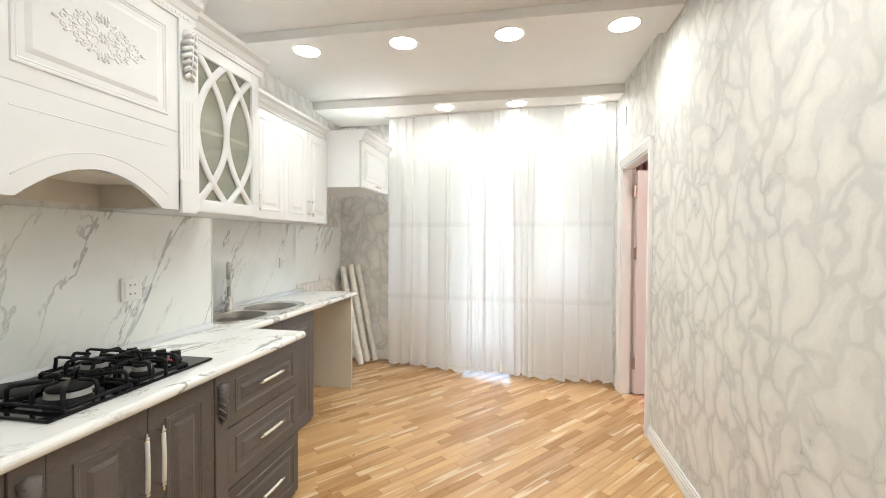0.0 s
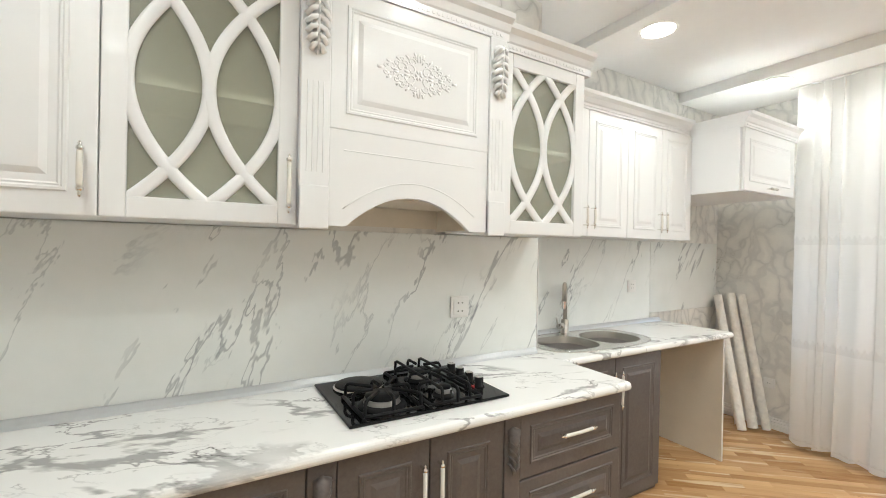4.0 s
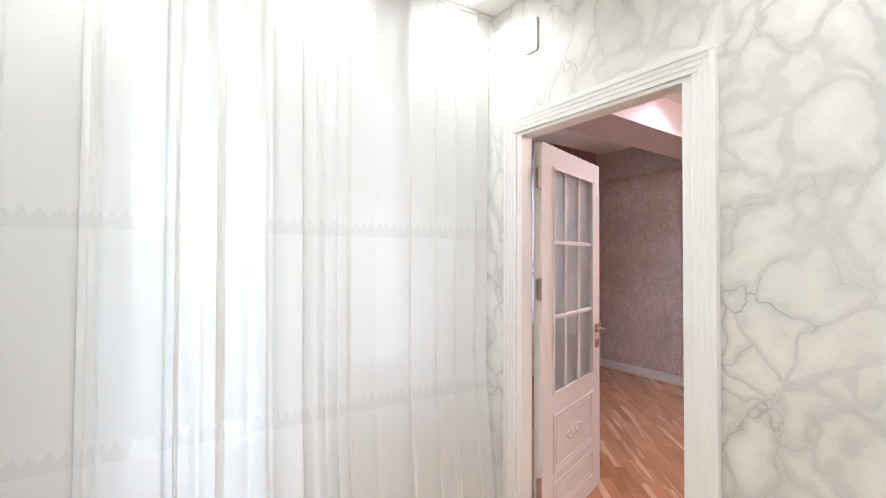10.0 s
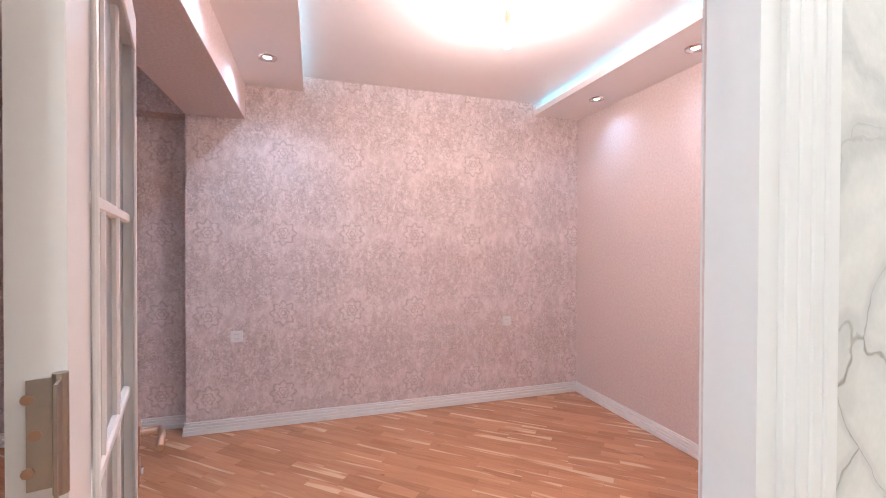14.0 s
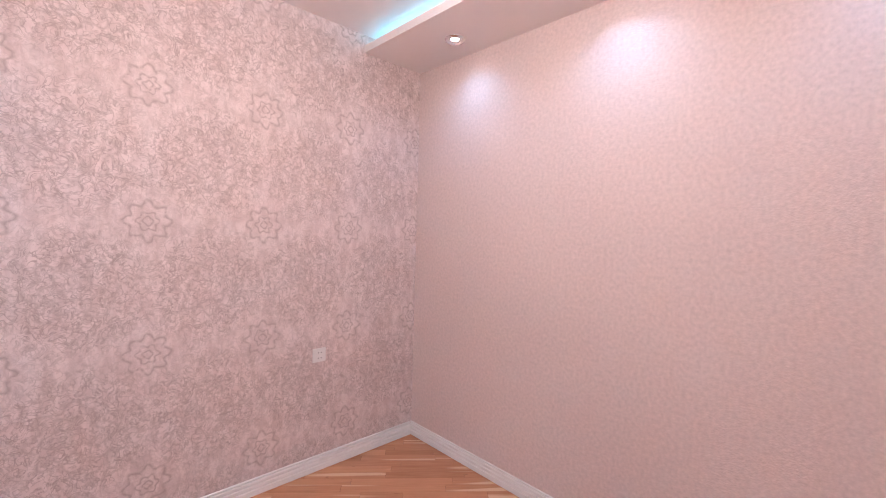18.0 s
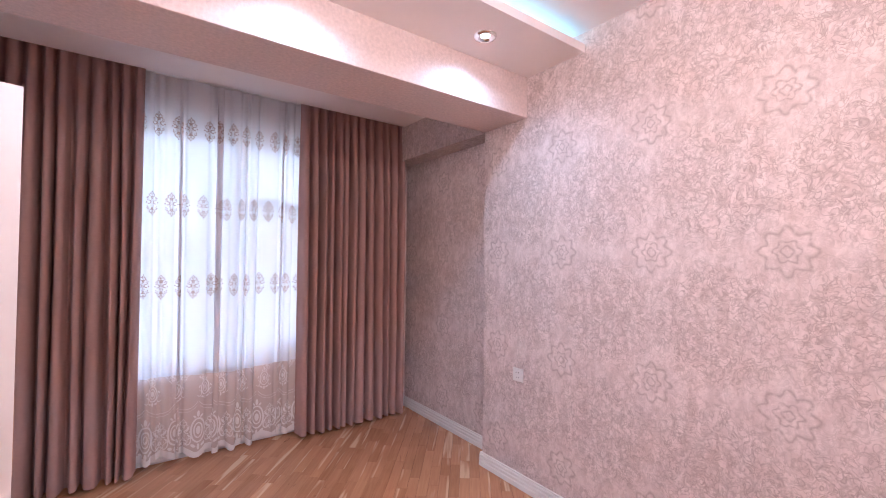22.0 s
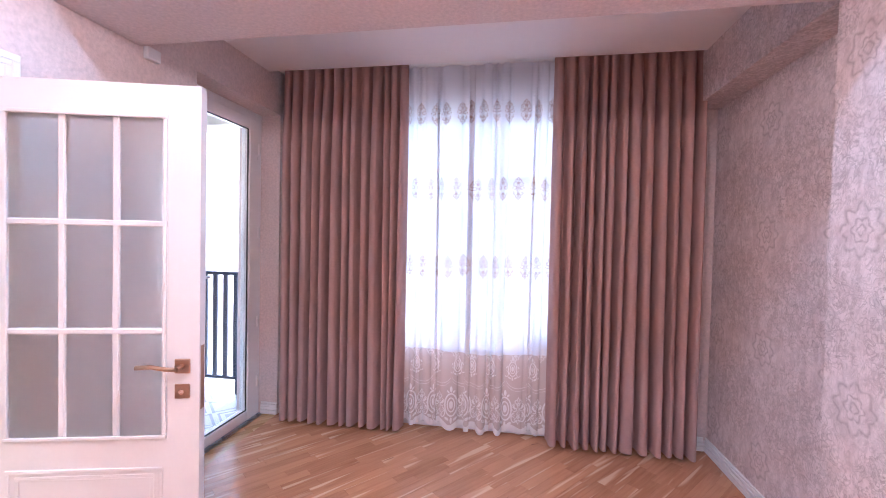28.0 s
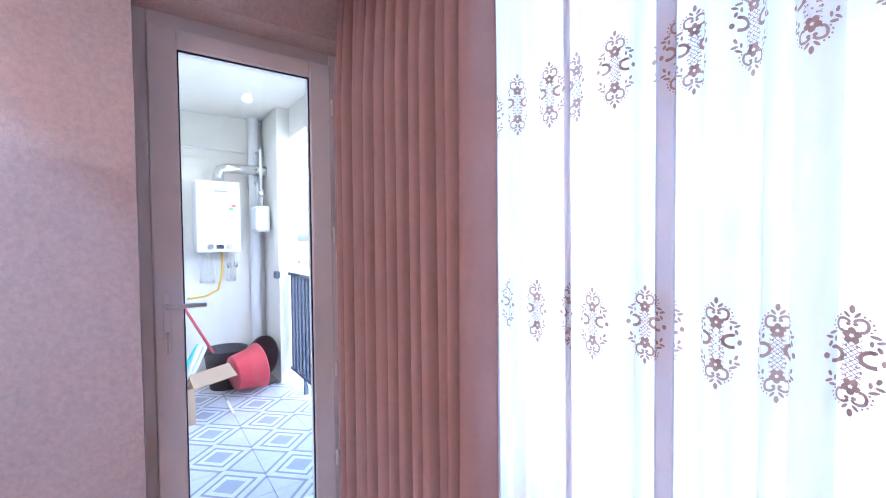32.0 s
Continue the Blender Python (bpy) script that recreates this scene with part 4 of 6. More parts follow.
bm = rod((1.03, 5.589, 1.155), (1.065, 5.589, 1.155), 0.011)
part("lever", sweep([(1.062, 5.585, 1.155), (1.066, 5.62, 1.156), (1.066, 5.73, 1.154)], 0.0095, 10, bm), PVC, hd)
part("key", blocks((1.03, 1.05, 5.583, 5.595, 1.02, 1.045), (1.045, 1.05, 5.586, 5.592, 0.96, 1.02)), STEEL, hd)
for z in (0.28, 0.75, 1.45, 2.1):
    part("hinge", rod((1.018, 6.325, z - 0.04), (1.018, 6.325, z + 0.04), 0.009, 10), PVC, bd)

# ---- sockets and small fittings ----
def socket(place, turn, size, rows, label):
    """A square wall plate with pin holes; at the origin it looks along -y, then it is turned."""
    s = thing("wall_socket", place, label, "socket", "wall sockets")
    s.location = (0, 0, 0)
    h = size / 2
    part("plate", block(-h, h, -0.010, 0.0, -h, h, 0.004), PLASTIC, s)
    part("insert", block(-h * 0.72, h * 0.72, -0.0125, -0.0095, -h * 0.72, h * 0.72, 0.002, 1), PLASTIC, s)
    for r in rows:
        for k in (-1, 1):
            part("pin_hole", rod((k * size * 0.11, -0.0122, r * h), (k * size * 0.11, -0.0135, r * h), size * 0.035, 8), DARK, s)
    s.matrix_world = pose(*place, 0, 0, turn)
    return s


socket((-1.488, 2.13, 1.13), 90, 0.1, (-0.38, 0.38), "white double socket on the marble splashback")
socket((-1.828, 3.87, 1.145), 90, 0.09, (-0.3, 0.3), "white socket on the marble splashback above the sink")
socket((4.175, 4.78, 0.71), -90, 0.085, (-0.38, 0.38), "white double socket on the damask wallpaper")
socket((4.175, 2.545, 0.715), -90, 0.085, (-0.38, 0.38), "white double socket on the damask wallpaper")
socket((-1.42, 5.09, 0.36), 0, 0.08, (0,), "white round-holed socket low on the agate wallpaper")
cover = thing("junction_cover", (1.06, 4.40, 2.41), "blank white cover plate high on the agate wallpaper", "cover plate")
part("plate", block(1.048, 1.06, 4.365, 4.435, 2.33, 2.48, 0.004), PLASTIC, cover)
sensor = thing("junction_cover", (1.16, 5.2, 2.33), "small white junction box high on the pink wall", "junction box")
part("plate", block(1.16, 1.19, 5.14, 5.22, 2.30, 2.36, 0.005), PLASTIC, sensor)

# ---- lamps ----
first = None
for x, y, z in KITCHEN_SPOTS:
    if first is None:
        first = thing("downlight", (x, y, z), "round white recessed downlight, lit", "downlight", "kitchen downlights")
        part("trim_ring", lathe([(0.086, -0.002), (0.091, -0.007), (0.099, -0.004), (0.101, 0.0)], (x, y, z), 28), TRIM, first)
        part("diffuser", lathe([(0.0, -0.006), (0.086, -0.005), (0.087, -0.001)], (x, y, z), 24), LAMP_ON, first, "glowing white diffuser")
    else:
        copy_thing(first, Matrix.Translation((x, y, z)))
first = None
for x, y, z in ROOM_SPOTS:
    if first is None:
        first = thing("spotlight", (x, y, z), "round chrome recessed spotlight, lit", "spotlight", "room spotlights")
        part("bezel", lathe([(0.024, 0.0), (0.028, -0.004), (0.044, -0.012), (0.058, -0.008), (0.061, 0.0)], (x, y, z), 28), CHROME, first)
        part("bulb", lathe([(0.0, -0.006), (0.016, -0.006), (0.023, -0.001)], (x, y, z), 20), SPOT_ON, first, "glowing lens")
    else:
        copy_thing(first, Matrix.Translation((x, y, z)))
bulb = thing("pendant_bulb", (2.70, 3.26, 2.72), "bare lit light bulb in a holder on a short flex", "light bulb")
part("rose", lathe([(0.0, -0.022), (0.03, -0.02), (0.036, 0.0)], (2.70, 3.26, 2.72), 20), material("terracotta plastic", (0.5, 0.25, 0.18), 0.4), bulb)
part("flex", rod((2.70, 3.26, 2.70), (2.70, 3.26, 2.62), 0.004, 8), PLASTIC, bulb)
part("holder", lathe([(0.012, 0.07), (0.018, 0.06), (0.019, 0.0), (0.015, -0.005)], (2.70, 3.26, 2.555), 16), material("lamp holder", (0.45, 0.22, 0.16), 0.4), bulb)
glassy = part("glass", lathe([(0.013, 0.0), (0.016, -0.02), (0.032, -0.06), (0.034, -0.085), (0.022, -0.11), (0.0, -0.118)], (2.70, 3.26, 2.553), 20), BULB_ON, bulb)
glassy.visible_shadow = False


# ---- kitchen cabinets ----
def frustum(x0, x1, y0, y1, z0, z1, slope):
    """A raised panel with wide chamfers, looking along +x."""
    own = bmesh.new()
    lo = [own.verts.new((x0, p, q)) for p, q in ((y0, z0), (y1, z0), (y1, z1), (y0, z1))]
    hi = [own.verts.new((x1, p, q)) for p, q in ((y0 + slope, z0 + slope), (y1 - slope, z0 + slope), (y1 - slope, z1 - slope), (y0 + slope, z1 - slope))]
    own.faces.new(hi)
    for k in range(4):
        own.faces.new((lo[k], lo[(k + 1) % 4], hi[(k + 1) % 4], hi[k]))
    bmesh.ops.recalc_face_normals(own, faces=own.faces[:])
    return own


def routed(name, y0, y1, z0, z1, x, mat, parent, rail=0.055):
    """A routed cabinet front that looks along +x: a slab with a moulded ring and a raised field on it."""
    slab = part(name, block(x, x + 0.018, y0, y1, z0, z1, 0.003, 2), mat, parent)
    a, b, c, d = y0 + rail, y1 - rail, z0 + rail, z1 - rail
    if b - a > 0.05 and d - c > 0.04:
        own = bmesh.new()
        loops = []
        for inset, out in ((0.0, 0.0175), (0.003, 0.0225), (0.009, 0.0225), (0.013, 0.0195), (0.017, 0.0205), (0.022, 0.0175)):
            loops.append([own.verts.new((x + out, p, q)) for p, q in ((a + inset, c + inset), (b - inset, c + inset), (b - inset, d - inset), (a + inset, d - inset))])
        for p, q in zip(loops, loops[1:]):
            for k in range(4):
                own.faces.new((p[k], p[(k + 1) % 4], q[(k + 1) % 4], q[k]))
        bmesh.ops.recalc_face_normals(own, faces=own.faces[:])
        part("moulding", own, mat, slab)
        i = 0.036
        if b - a > 2.4 * i and d - c > 2.4 * i:
            part("raised_field", frustum(x + 0.0175, x + 0.024, a + i, b - i, c + i, d - i, 0.016), mat, slab)
    return slab


IVORY = material("ivory porcelain", (0.78, 0.76, 0.70), 0.2, vary=0.02, bump=0.0)


def bar_handle(y, z0, z1, x, parent, flat=False):
    """An ivory bar pull with chrome finials; upright, or lying along y when flat."""
    def at(out, along):
        return (x + out, along, y) if flat else (x + out, y, along)
    turn = pose(0, 0, 0, 90) if flat else Matrix()
    bm = sweep([at(0.026, z0 + 0.02), at(0.028, z0 + 0.024), at(0.030, (z0 + z1) / 2), at(0.028, z1 - 0.024), at(0.026, z1 - 0.02)], 0.0068, 10)
    part("handle", bm, IVORY, parent, "ivory bar pull")
    for e, way in ((z0 + 0.012, -1), (z1 - 0.012, 1)):
        bm = lathe([(0.0, -0.022), (0.003, -0.018), (0.005, -0.012), (0.003, -0.008), (0.0082, -0.003), (0.0082, 0.003), (0.003, 0.008), (0.005, 0.012), (0.0, 0.018)], at(0.027, e), 10, None, turn)
        rod(at(0, e), at(0.027, e), 0.0042, 8, bm=bm)
        part("handle_mount", bm, CHROME, parent)


def carcass(x0, x1, y0, y1, z0, z1, t=0.016):
    return blocks((x0, x1, y0, y0 + t, z0, z1), (x0, x1, y1 - t, y1, z0, z1), (x0, x1, y0 + t, y1 - t, z0, z0 + t), (x0, x1, y0 + t, y1 - t, z1 - t, z1), (x0, x0 + 0.008, y0 + t, y1 - t, z0 + t, z1 - t))


def wall_unit(y0, y1, x0, x1, z0, z1, doors, handles, label):
    u = thing("wall_cabinet", (x0, (y0 + y1) / 2, z0), label, "cabinet", "wall cabinets")
    part("body", carcass(x0, x1 - 0.019, y0 + 0.001, y1 - 0.001, z0, z1), LACQ, u)
    w = (y1 - y0) / doors
    for k in range(doors):
        d = routed("door", y0 + k * w + 0.0015, y0 + (k + 1) * w - 0.0015, z0, z1, x1 - 0.018, LACQ, u)
        hy = y0 + (k + 1) * w - 0.03 if handles[k] == "r" else y0 + k * w + 0.03
        bar_handle(hy, z0 + 0.05, z0 + 0.17, x1, d)
    return u


def lattice(y0, y1, z0, z1, x, bm):
    """Crossing flat ribs, two lens shapes side by side, over a glazed front."""
    w, h, zc = y1 - y0, z1 - z0, (z0 + z1) / 2
    for c in (y0 + w * 0.25, y0 + w * 0.75):
        for side in (-1, 1):
            own, prev = bmesh.new(), None
            front = x - 0.0003 * side + (0.0007 if c > y0 + w / 2 else 0.0)
            for k in range(-1, 34):
                z = z0 + h * k / 32
                y = c + side * w * 0.25 * (1 - ((z - zc) / (0.365 * h)) ** 2)
                slope = -side * w * 0.5 * (z - zc) / (0.365 * h) ** 2
                m = math.hypot(slope, 1.0)
                now = []
                for across, out in ((-0.017, -0.006), (-0.0155, -0.001), (-0.008, 0.0022), (0.008, 0.0022), (0.0155, -0.001), (0.017, -0.006)):
                    now.append(own.verts.new((front + out, min(max(y + across / m, y0 - 0.012), y1 + 0.012), z - across * slope / m)))
                if prev:
                    for i in range(5):
                        own.faces.new((prev[i], prev[i + 1], now[i + 1], now[i])).smooth = True
                prev = now
            for v in own.verts:
                v.co.z = min(max(v.co.z, z0 - 0.02), z1 + 0.02)
            bmesh.ops.recalc_face_normals(own, faces=own.faces[:])
            merge(bm, own)
    return bm


GREEN_PANE = glass("seeded grey green glass", (0.60, 0.595, 0.49), 0.16)
GREEN_PANE.node_tree.nodes["Principled BSDF"].inputs["Transmission Weight"].default_value = 0.72


def glazed_unit(y0, y1, x0, x1, z0, z1, label, handle):
    u = thing("wall_cabinet", (x0, (y0 + y1) / 2, z0), label, "cabinet", "wall cabinets")
    part("body", carcass(x0, x1 - 0.019, y0 + 0.001, y1 - 0.001, z0, z1), LACQ, u)
    part("shelf", block(x0 + 0.01, x1 - 0.03, y0 + 0.018, y1 - 0.018, (z0 + z1) / 2 - 0.009, (z0 + z1) / 2 + 0.009), LACQ, u)
    f = 0.055
    d = part("door", blocks((x1 - 0.018, x1, y0 + 0.001, y0 + f, z0, z1), (x1 - 0.018, x1, y1 - f, y1 - 0.001, z0, z1), (x1 - 0.018, x1, y0 + f, y1 - f, z0, z0 + f), (x1 - 0.018, x1, y0 + f, y1 - f, z1 - f, z1), bevel=0.003), LACQ, u)
    part("lattice", lattice(y0 + f - 0.004, y1 - f + 0.004, z0 + f - 0.004, z1 - f + 0.004, x1 - 0.004, bmesh.new()), LACQ, d, "white lattice of crossing arcs")
    p = part("pane", block(x1 - 0.017, x1 - 0.013, y0 + f, y1 - f, z0 + f, z1 - f), GREEN_PANE, d, "seeded grey-green glass")
    p.visible_shadow = False
    if handle:
        bar_handle(y1 - 0.028, z0 + 0.04, z0 + 0.2, x1, d)
    return u


def cornice(name, y0, y1, x, z, label, deep=0.33, return_end=True, tall=1.0, dentils=True):
    """A stepped crown moulding with a dentil band, running along y."""
    c = thing(name, (x, (y0 + y1) / 2, z), label, "cornice")
    prof = [(x - deep, z), (x + 0.006, z), (x + 0.006, z + 0.03 * tall), (x + 0.012, z + 0.036 * tall), (x + 0.022, z + 0.06 * tall), (x + 0.040, z + 0.075 * tall), (x + 0.046, z + 0.092 * tall), (x - deep, z + 0.092 * tall)]
    part("moulding", prism(prof, y0 - (0.02 if return_end else 0), y1 + (0.03 if return_end else 0), "y"), LACQ, c)
    if dentils:
        bm = bmesh.new()
        for k in range(int((y1 - y0) / 0.02)):
            block(x + 0.005, x + 0.008, y0 + 0.006 + k * 0.02, y0 + 0.017 + k * 0.02, z + 0.010, z + 0.020, bm=bm)
        tagged(part("dentils", bm, LACQ, c), kind="stuff")
    else:
        part("bead", rod((x + 0.006, y0 + 0.002, z + 0.016), (x + 0.006, y1 - 0.002, z + 0.016), 0.004, 8), LACQ, c)
    return c


UB, XF = 1.465, -1.16
wall_unit(-0.30, 0.86, -1.50, XF, UB, 2.19, 3, "rrr", "white lacquered wall cabinet with routed doors")
glazed_unit(0.86, 1.33, -1.50, XF, UB, 2.19, "white wall cabinet with a lattice-glazed door", True)
glazed_unit(2.10, 2.57, -1.50, XF, UB, 2.19, "white wall cabinet with a lattice-glazed door", False)
cornice("cornice", -0.30, 1.33, XF, 2.19, "white crown moulding over the wall cabinets")
cornice("cornice", 2.10, 2.57, XF, 2.19, "white crown moulding over the glazed cabinet")
wall_unit(2.62, 3.32, -1.84, -1.473, 1.485, 2.20, 2, "rl", "white lacquered wall cabinet with two routed doors above the sink")
wall_unit(3.32, 4.00, -1.84, -1.473, 1.485, 2.20, 2, "rl", "white lacquered wall cabinet with two routed doors above the worktop")
cornice("cornice", 2.62, 3.96, -1.473, 2.20, "white crown moulding over the sink cabinets", 0.36, False, 1.0, False)

corner = thing("wall_cabinet", (-1.5, 4.37, 1.80), "white lacquered bridging cabinet beside the curtain", "cabinet", "wall cabinets")
part("body", block(-1.84, -1.18, 4.005, 4.74, 1.80, 2.20, 0.002), LACQ, corner)
d = routed("door", 4.03, 4.735, 1.805, 2.20, -1.179, LACQ, corner, 0.06)
bar_handle(1.835, 4.32, 4.42, -1.161, d, True)
cornice("cornice", 4.03, 4.735, -1.161, 2.20, "white crown moulding over the bridging cabinet", 0.67, True, 1.0, False)

# the cooker hood cabinet
HX = -1.138
hood = thing("hood_cabinet", (-1.3, 1.72, UB), "white cooker hood cabinet with an arched front and carved panel", "cooker hood")
for name, size in (("side_panel", (-1.50, HX - 0.02, 1.42, 1.436, UB + 0.01, 2.21)), ("side_panel", (-1.50, HX - 0.02, 2.004, 2.02, UB + 0.01, 2.21)), ("top_panel", (-1.50, HX - 0.02, 1.436, 2.004, 2.19, 2.21)), ("back_panel", (-1.50, -1.49, 1.436, 2.004, UB + 0.02, 2.19))):
    part(name, block(*size), CARC, hood)
bend = [k / 10 for k in range(-10, 11)]
arch = [(1.42, UB)] + [(1.71 + 0.235 * u, UB + 0.105 * (1 - u * u)) for u in bend] + [(2.02, UB), (2.02, 1.7672), (1.42, 1.7672)]
apron = part("apron", prism(arch, HX - 0.02, HX, "x"), LACQ, hood, "arched lower front")
part("arch_line", sweep([(HX - 0.0006, 1.715 + 0.25 * u, UB + 0.055 + 0.10 * (1 - u * u)) for u in bend], 0.0022, 6), LACQ, apron)
part("bead", block(HX - 0.003, HX + 0.0013, 1.465, 1.965, 1.702, 1.706, 0.001, 1), LACQ, apron)
d = routed("door", 1.4185, 2.0215, 1.768, 2.21, HX - 0.018, LACQ, hood, 0.05)
bm = bmesh.new()
for side in (-1, 1):
    for flip in (-1, 1):
        for dy, dz, r, way in ((0.030, 0.014, 0.024, 1), (0.028, 0.040, 0.016, -1), (0.050, 0.030, 0.013, 1), (0.066, 0.016, 0.021, -1), (0.062, 0.042, 0.010, 1), (0.084, 0.026, 0.011, -1), (0.100, 0.011, 0.016, 1), (0.122, 0.010, 0.010, -1), (0.012, 0.056, 0.009, 1)):
            sweep([(HX + 0.0052, 1.72 + side * (dy + way * r * (1 - j * 0.085) * math.cos(j * 0.62)), 1.99 + flip * (dz + r * (1 - j * 0.085) * math.sin(j * 0.62))) for j in range(11)], 0.0034, 6, bm)
        for dy, dz, tilt in ((0.015, 0.066, 0.4), (0.044, 0.054, 0.9), (0.078, 0.042, 1.0), (0.112, 0.026, 1.2), (0.046, 0.006, 1.57), (0.086, 0.004, 1.57)):
            p, q = 0.009 * math.sin(tilt), 0.009 * math.cos(tilt)
            sweep([(HX + 0.005, 1.72 + side * (dy - p), 1.99 + flip * (dz - q)), (HX + 0.0056, 1.72 + side * dy, 1.99 + flip * dz), (HX + 0.005, 1.72 + side * (dy + p), 1.99 + flip * (dz + q))], 0.0042, 6, bm)
        sweep([(HX + 0.0055, 1.72 + side * 0.005, 1.99 + flip * 0.045), (HX + 0.006, 1.72 + side * 0.007, 1.99 + flip * 0.060), (HX + 0.0055, 1.72, 1.99 + flip * 0.076)], 0.004, 6, bm)
    sweep([(HX + 0.0055, 1.72 + side * 0.132, 1.99), (HX + 0.0055, 1.72 + side * 0.152, 1.99)], 0.005, 6, bm)
for k in range(6):
    a = k * math.pi / 3
    sweep([(HX + 0.006, 1.72 + 0.004 * math.cos(a), 1.99 + 0.004 * math.sin(a)), (HX + 0.006, 1.72 + 0.015 * math.cos(a), 1.99 + 0.018 * math.sin(a))], 0.0045, 6, bm)
part("carved_ornament", bm, LACQ, d, "carved floral spray")
part("hood_underside", block(-1.48, HX - 0.03, 1.44, 2.0, UB + 0.10, UB + 0.115), CARC, hood)
cornice("cornice", 1.36, 2.08, HX, 2.21, "white crown moulding over the cooker hood", 0.37, True, 1.0)

for y0, y1 in ((1.3302, 1.418), (2.022, 2.0998)):
    p = thing("pilaster", (HX, (y0 + y1) / 2, UB), "white pilaster with a carved leaf bracket", "pilaster", "hood pilasters")
    yc = (y0 + y1) / 2
    shaft = part("shaft", block(-1.45, HX + 0.008, y0, y1, UB, 2.21, 0.003), LACQ, p)
    part("base", block(HX - 0.01, HX + 0.014, y0 - 0.0, y1 + 0.0, UB - 0.012, UB + 0.12, 0.004), LACQ, p)
    for q in (-0.024, -0.008, 0.008, 0.024):
        part("flute", block(HX + 0.006, HX + 0.0095, yc + q - 0.002, yc + q + 0.002, UB + 0.16, 1.90, 0.0015, 1), LACQ, shaft)
    bm = lathe([(0.0, 0.0), (0.007, 0.008), (0.008, 0.014), (0.005, 0.02), (0.012, 0.05), (0.020, 0.12), (0.026, 0.18), (0.018, 0.20), (0.0, 0.203)], (HX + 0.010, yc, 1.975), 14)
    for k in range(7):
        v = k / 6
        reach = 0.012 + 0.022 * math.sin(math.pi * (0.12 + 0.7 * v))
        for side in (-1, 1):
            sweep([(HX + 0.022 + 0.014 * v, yc + side * 0.003, 2.004 + 0.155 * v), (HX + 0.024 + 0.012 * v, yc + side * reach * 0.6, 1.998 + 0.155 * v), (HX + 0.014, yc + side * reach, 1.985 + 0.155 * v)], 0.0085, 8, bm)
    sweep([(HX + 0.026, yc, 1.985), (HX + 0.032, yc, 2.06), (HX + 0.038, yc, 2.17)], 0.004, 6, bm)
    part("leaf_bracket", bm, LACQ, p, "carved acanthus bracket")

# ---- base units ----
BX, WZ = -0.965, 0.828


def base_doors(y0, y1, x0, x1, label, n=2, handle_z=(0.55, 0.75)):
    u = thing("base_cabinet", ((x0 + x1) / 2, (y0 + y1) / 2, 0), label, "cabinet", "base cabinets")
    part("body", block(x0, x1 - 0.02, y0 + 0.001, y1 - 0.001, 0.0, WZ), GREYWOOD, u)
    w = (y1 - y0) / n
    for k in range(n):
        d = routed("door", y0 + k * w + 0.002, y0 + (k + 1) * w - 0.002, 0.03, WZ - 0.006, x1 - 0.018, GREYWOOD, u, 0.06)
        bar_handle(y0 + (k + 1) * w - 0.03 if k % 2 == 0 else y0 + k * w + 0.03, *handle_z, x1, d)
    return u


base_doors(-0.60, 0.15, -1.50, BX, "grey-stained base cabinet with two routed doors")
base_doors(1.41, 1.99, -1.50, BX, "grey-stained base cabinet with two routed doors under the hob")
for y0, y1 in ((0.22, 1.33), (2.06, 2.605)):
    u = thing("drawer_unit", (-1.2, (y0 + y1) / 2, 0), "grey-stained chest of three routed drawers under the worktop", "drawers", "drawer units")
    part("body", block(-1.50, BX - 0.02, y0 + 0.001, y1 - 0.001, 0.0, WZ), GREYWOOD, u)
    for z0, z1 in ((0.03, 0.335), (0.342, 0.585), (0.592, WZ - 0.006)):
        d = routed("drawer", y0 + 0.002, y1 - 0.002, z0, z1, BX - 0.018, GREYWOOD, u, 0.045)
        bar_handle((z0 + z1) / 2 + 0.01, (y0 + y1) / 2 - 0.09, (y0 + y1) / 2 + 0.09, BX, d, True)
for y0, y1 in ((0.15, 0.22), (1.33, 1.41), (1.99, 2.06)):
    p = thing("pilaster", (BX, (y0 + y1) / 2, 0), "grey-stained fluted pilaster with a carved bracket", "pilaster", "base pilasters")
    yc = (y0 + y1) / 2
    part("shaft", block(-1.45, BX + 0.004, y0 + 0.001, y1 - 0.001, 0, WZ, 0.003), GREYWOOD, p)
    bm = lathe([(0.0, 0.0), (0.012, 0.03), (0.02, 0.10), (0.026, 0.16), (0.0, 0.17)], (BX + 0.006, yc, 0.62), 10)
    for k in range(5):
        for side in (-1, 1):
            sweep([(BX + 0.022, yc, 0.64 + 0.028 * k), (BX + 0.02, yc + side * 0.014, 0.655 + 0.028 * k), (BX + 0.008, yc + side * 0.022, 0.67 + 0.026 * k)], 0.005, 6, bm)
    part("leaf_bracket", bm, GREYWOOD, p)
base_doors(2.63, 3.46, -1.84, -1.325, "grey-stained sink cabinet with two routed doors")
end = thing("end_panel", (-1.56, 4.15, 0), "cream melamine end panel holding up the worktop", "panel")
part("board", block(-1.82, -1.3115, 4.135, 4.153, 0, WZ, 0.001), CARC, end)
part("edge_band", block(-1.3112, -1.3095, 4.1345, 4.1535, 0, WZ), PLASTIC, end, "white edge banding")

# ---- worktops and splashbacks ----
ALU_STRIP = material("sealing strip", (0.60, 0.62, 0.64), 0.3, 0.3, vary=0.03, bump=0.0)


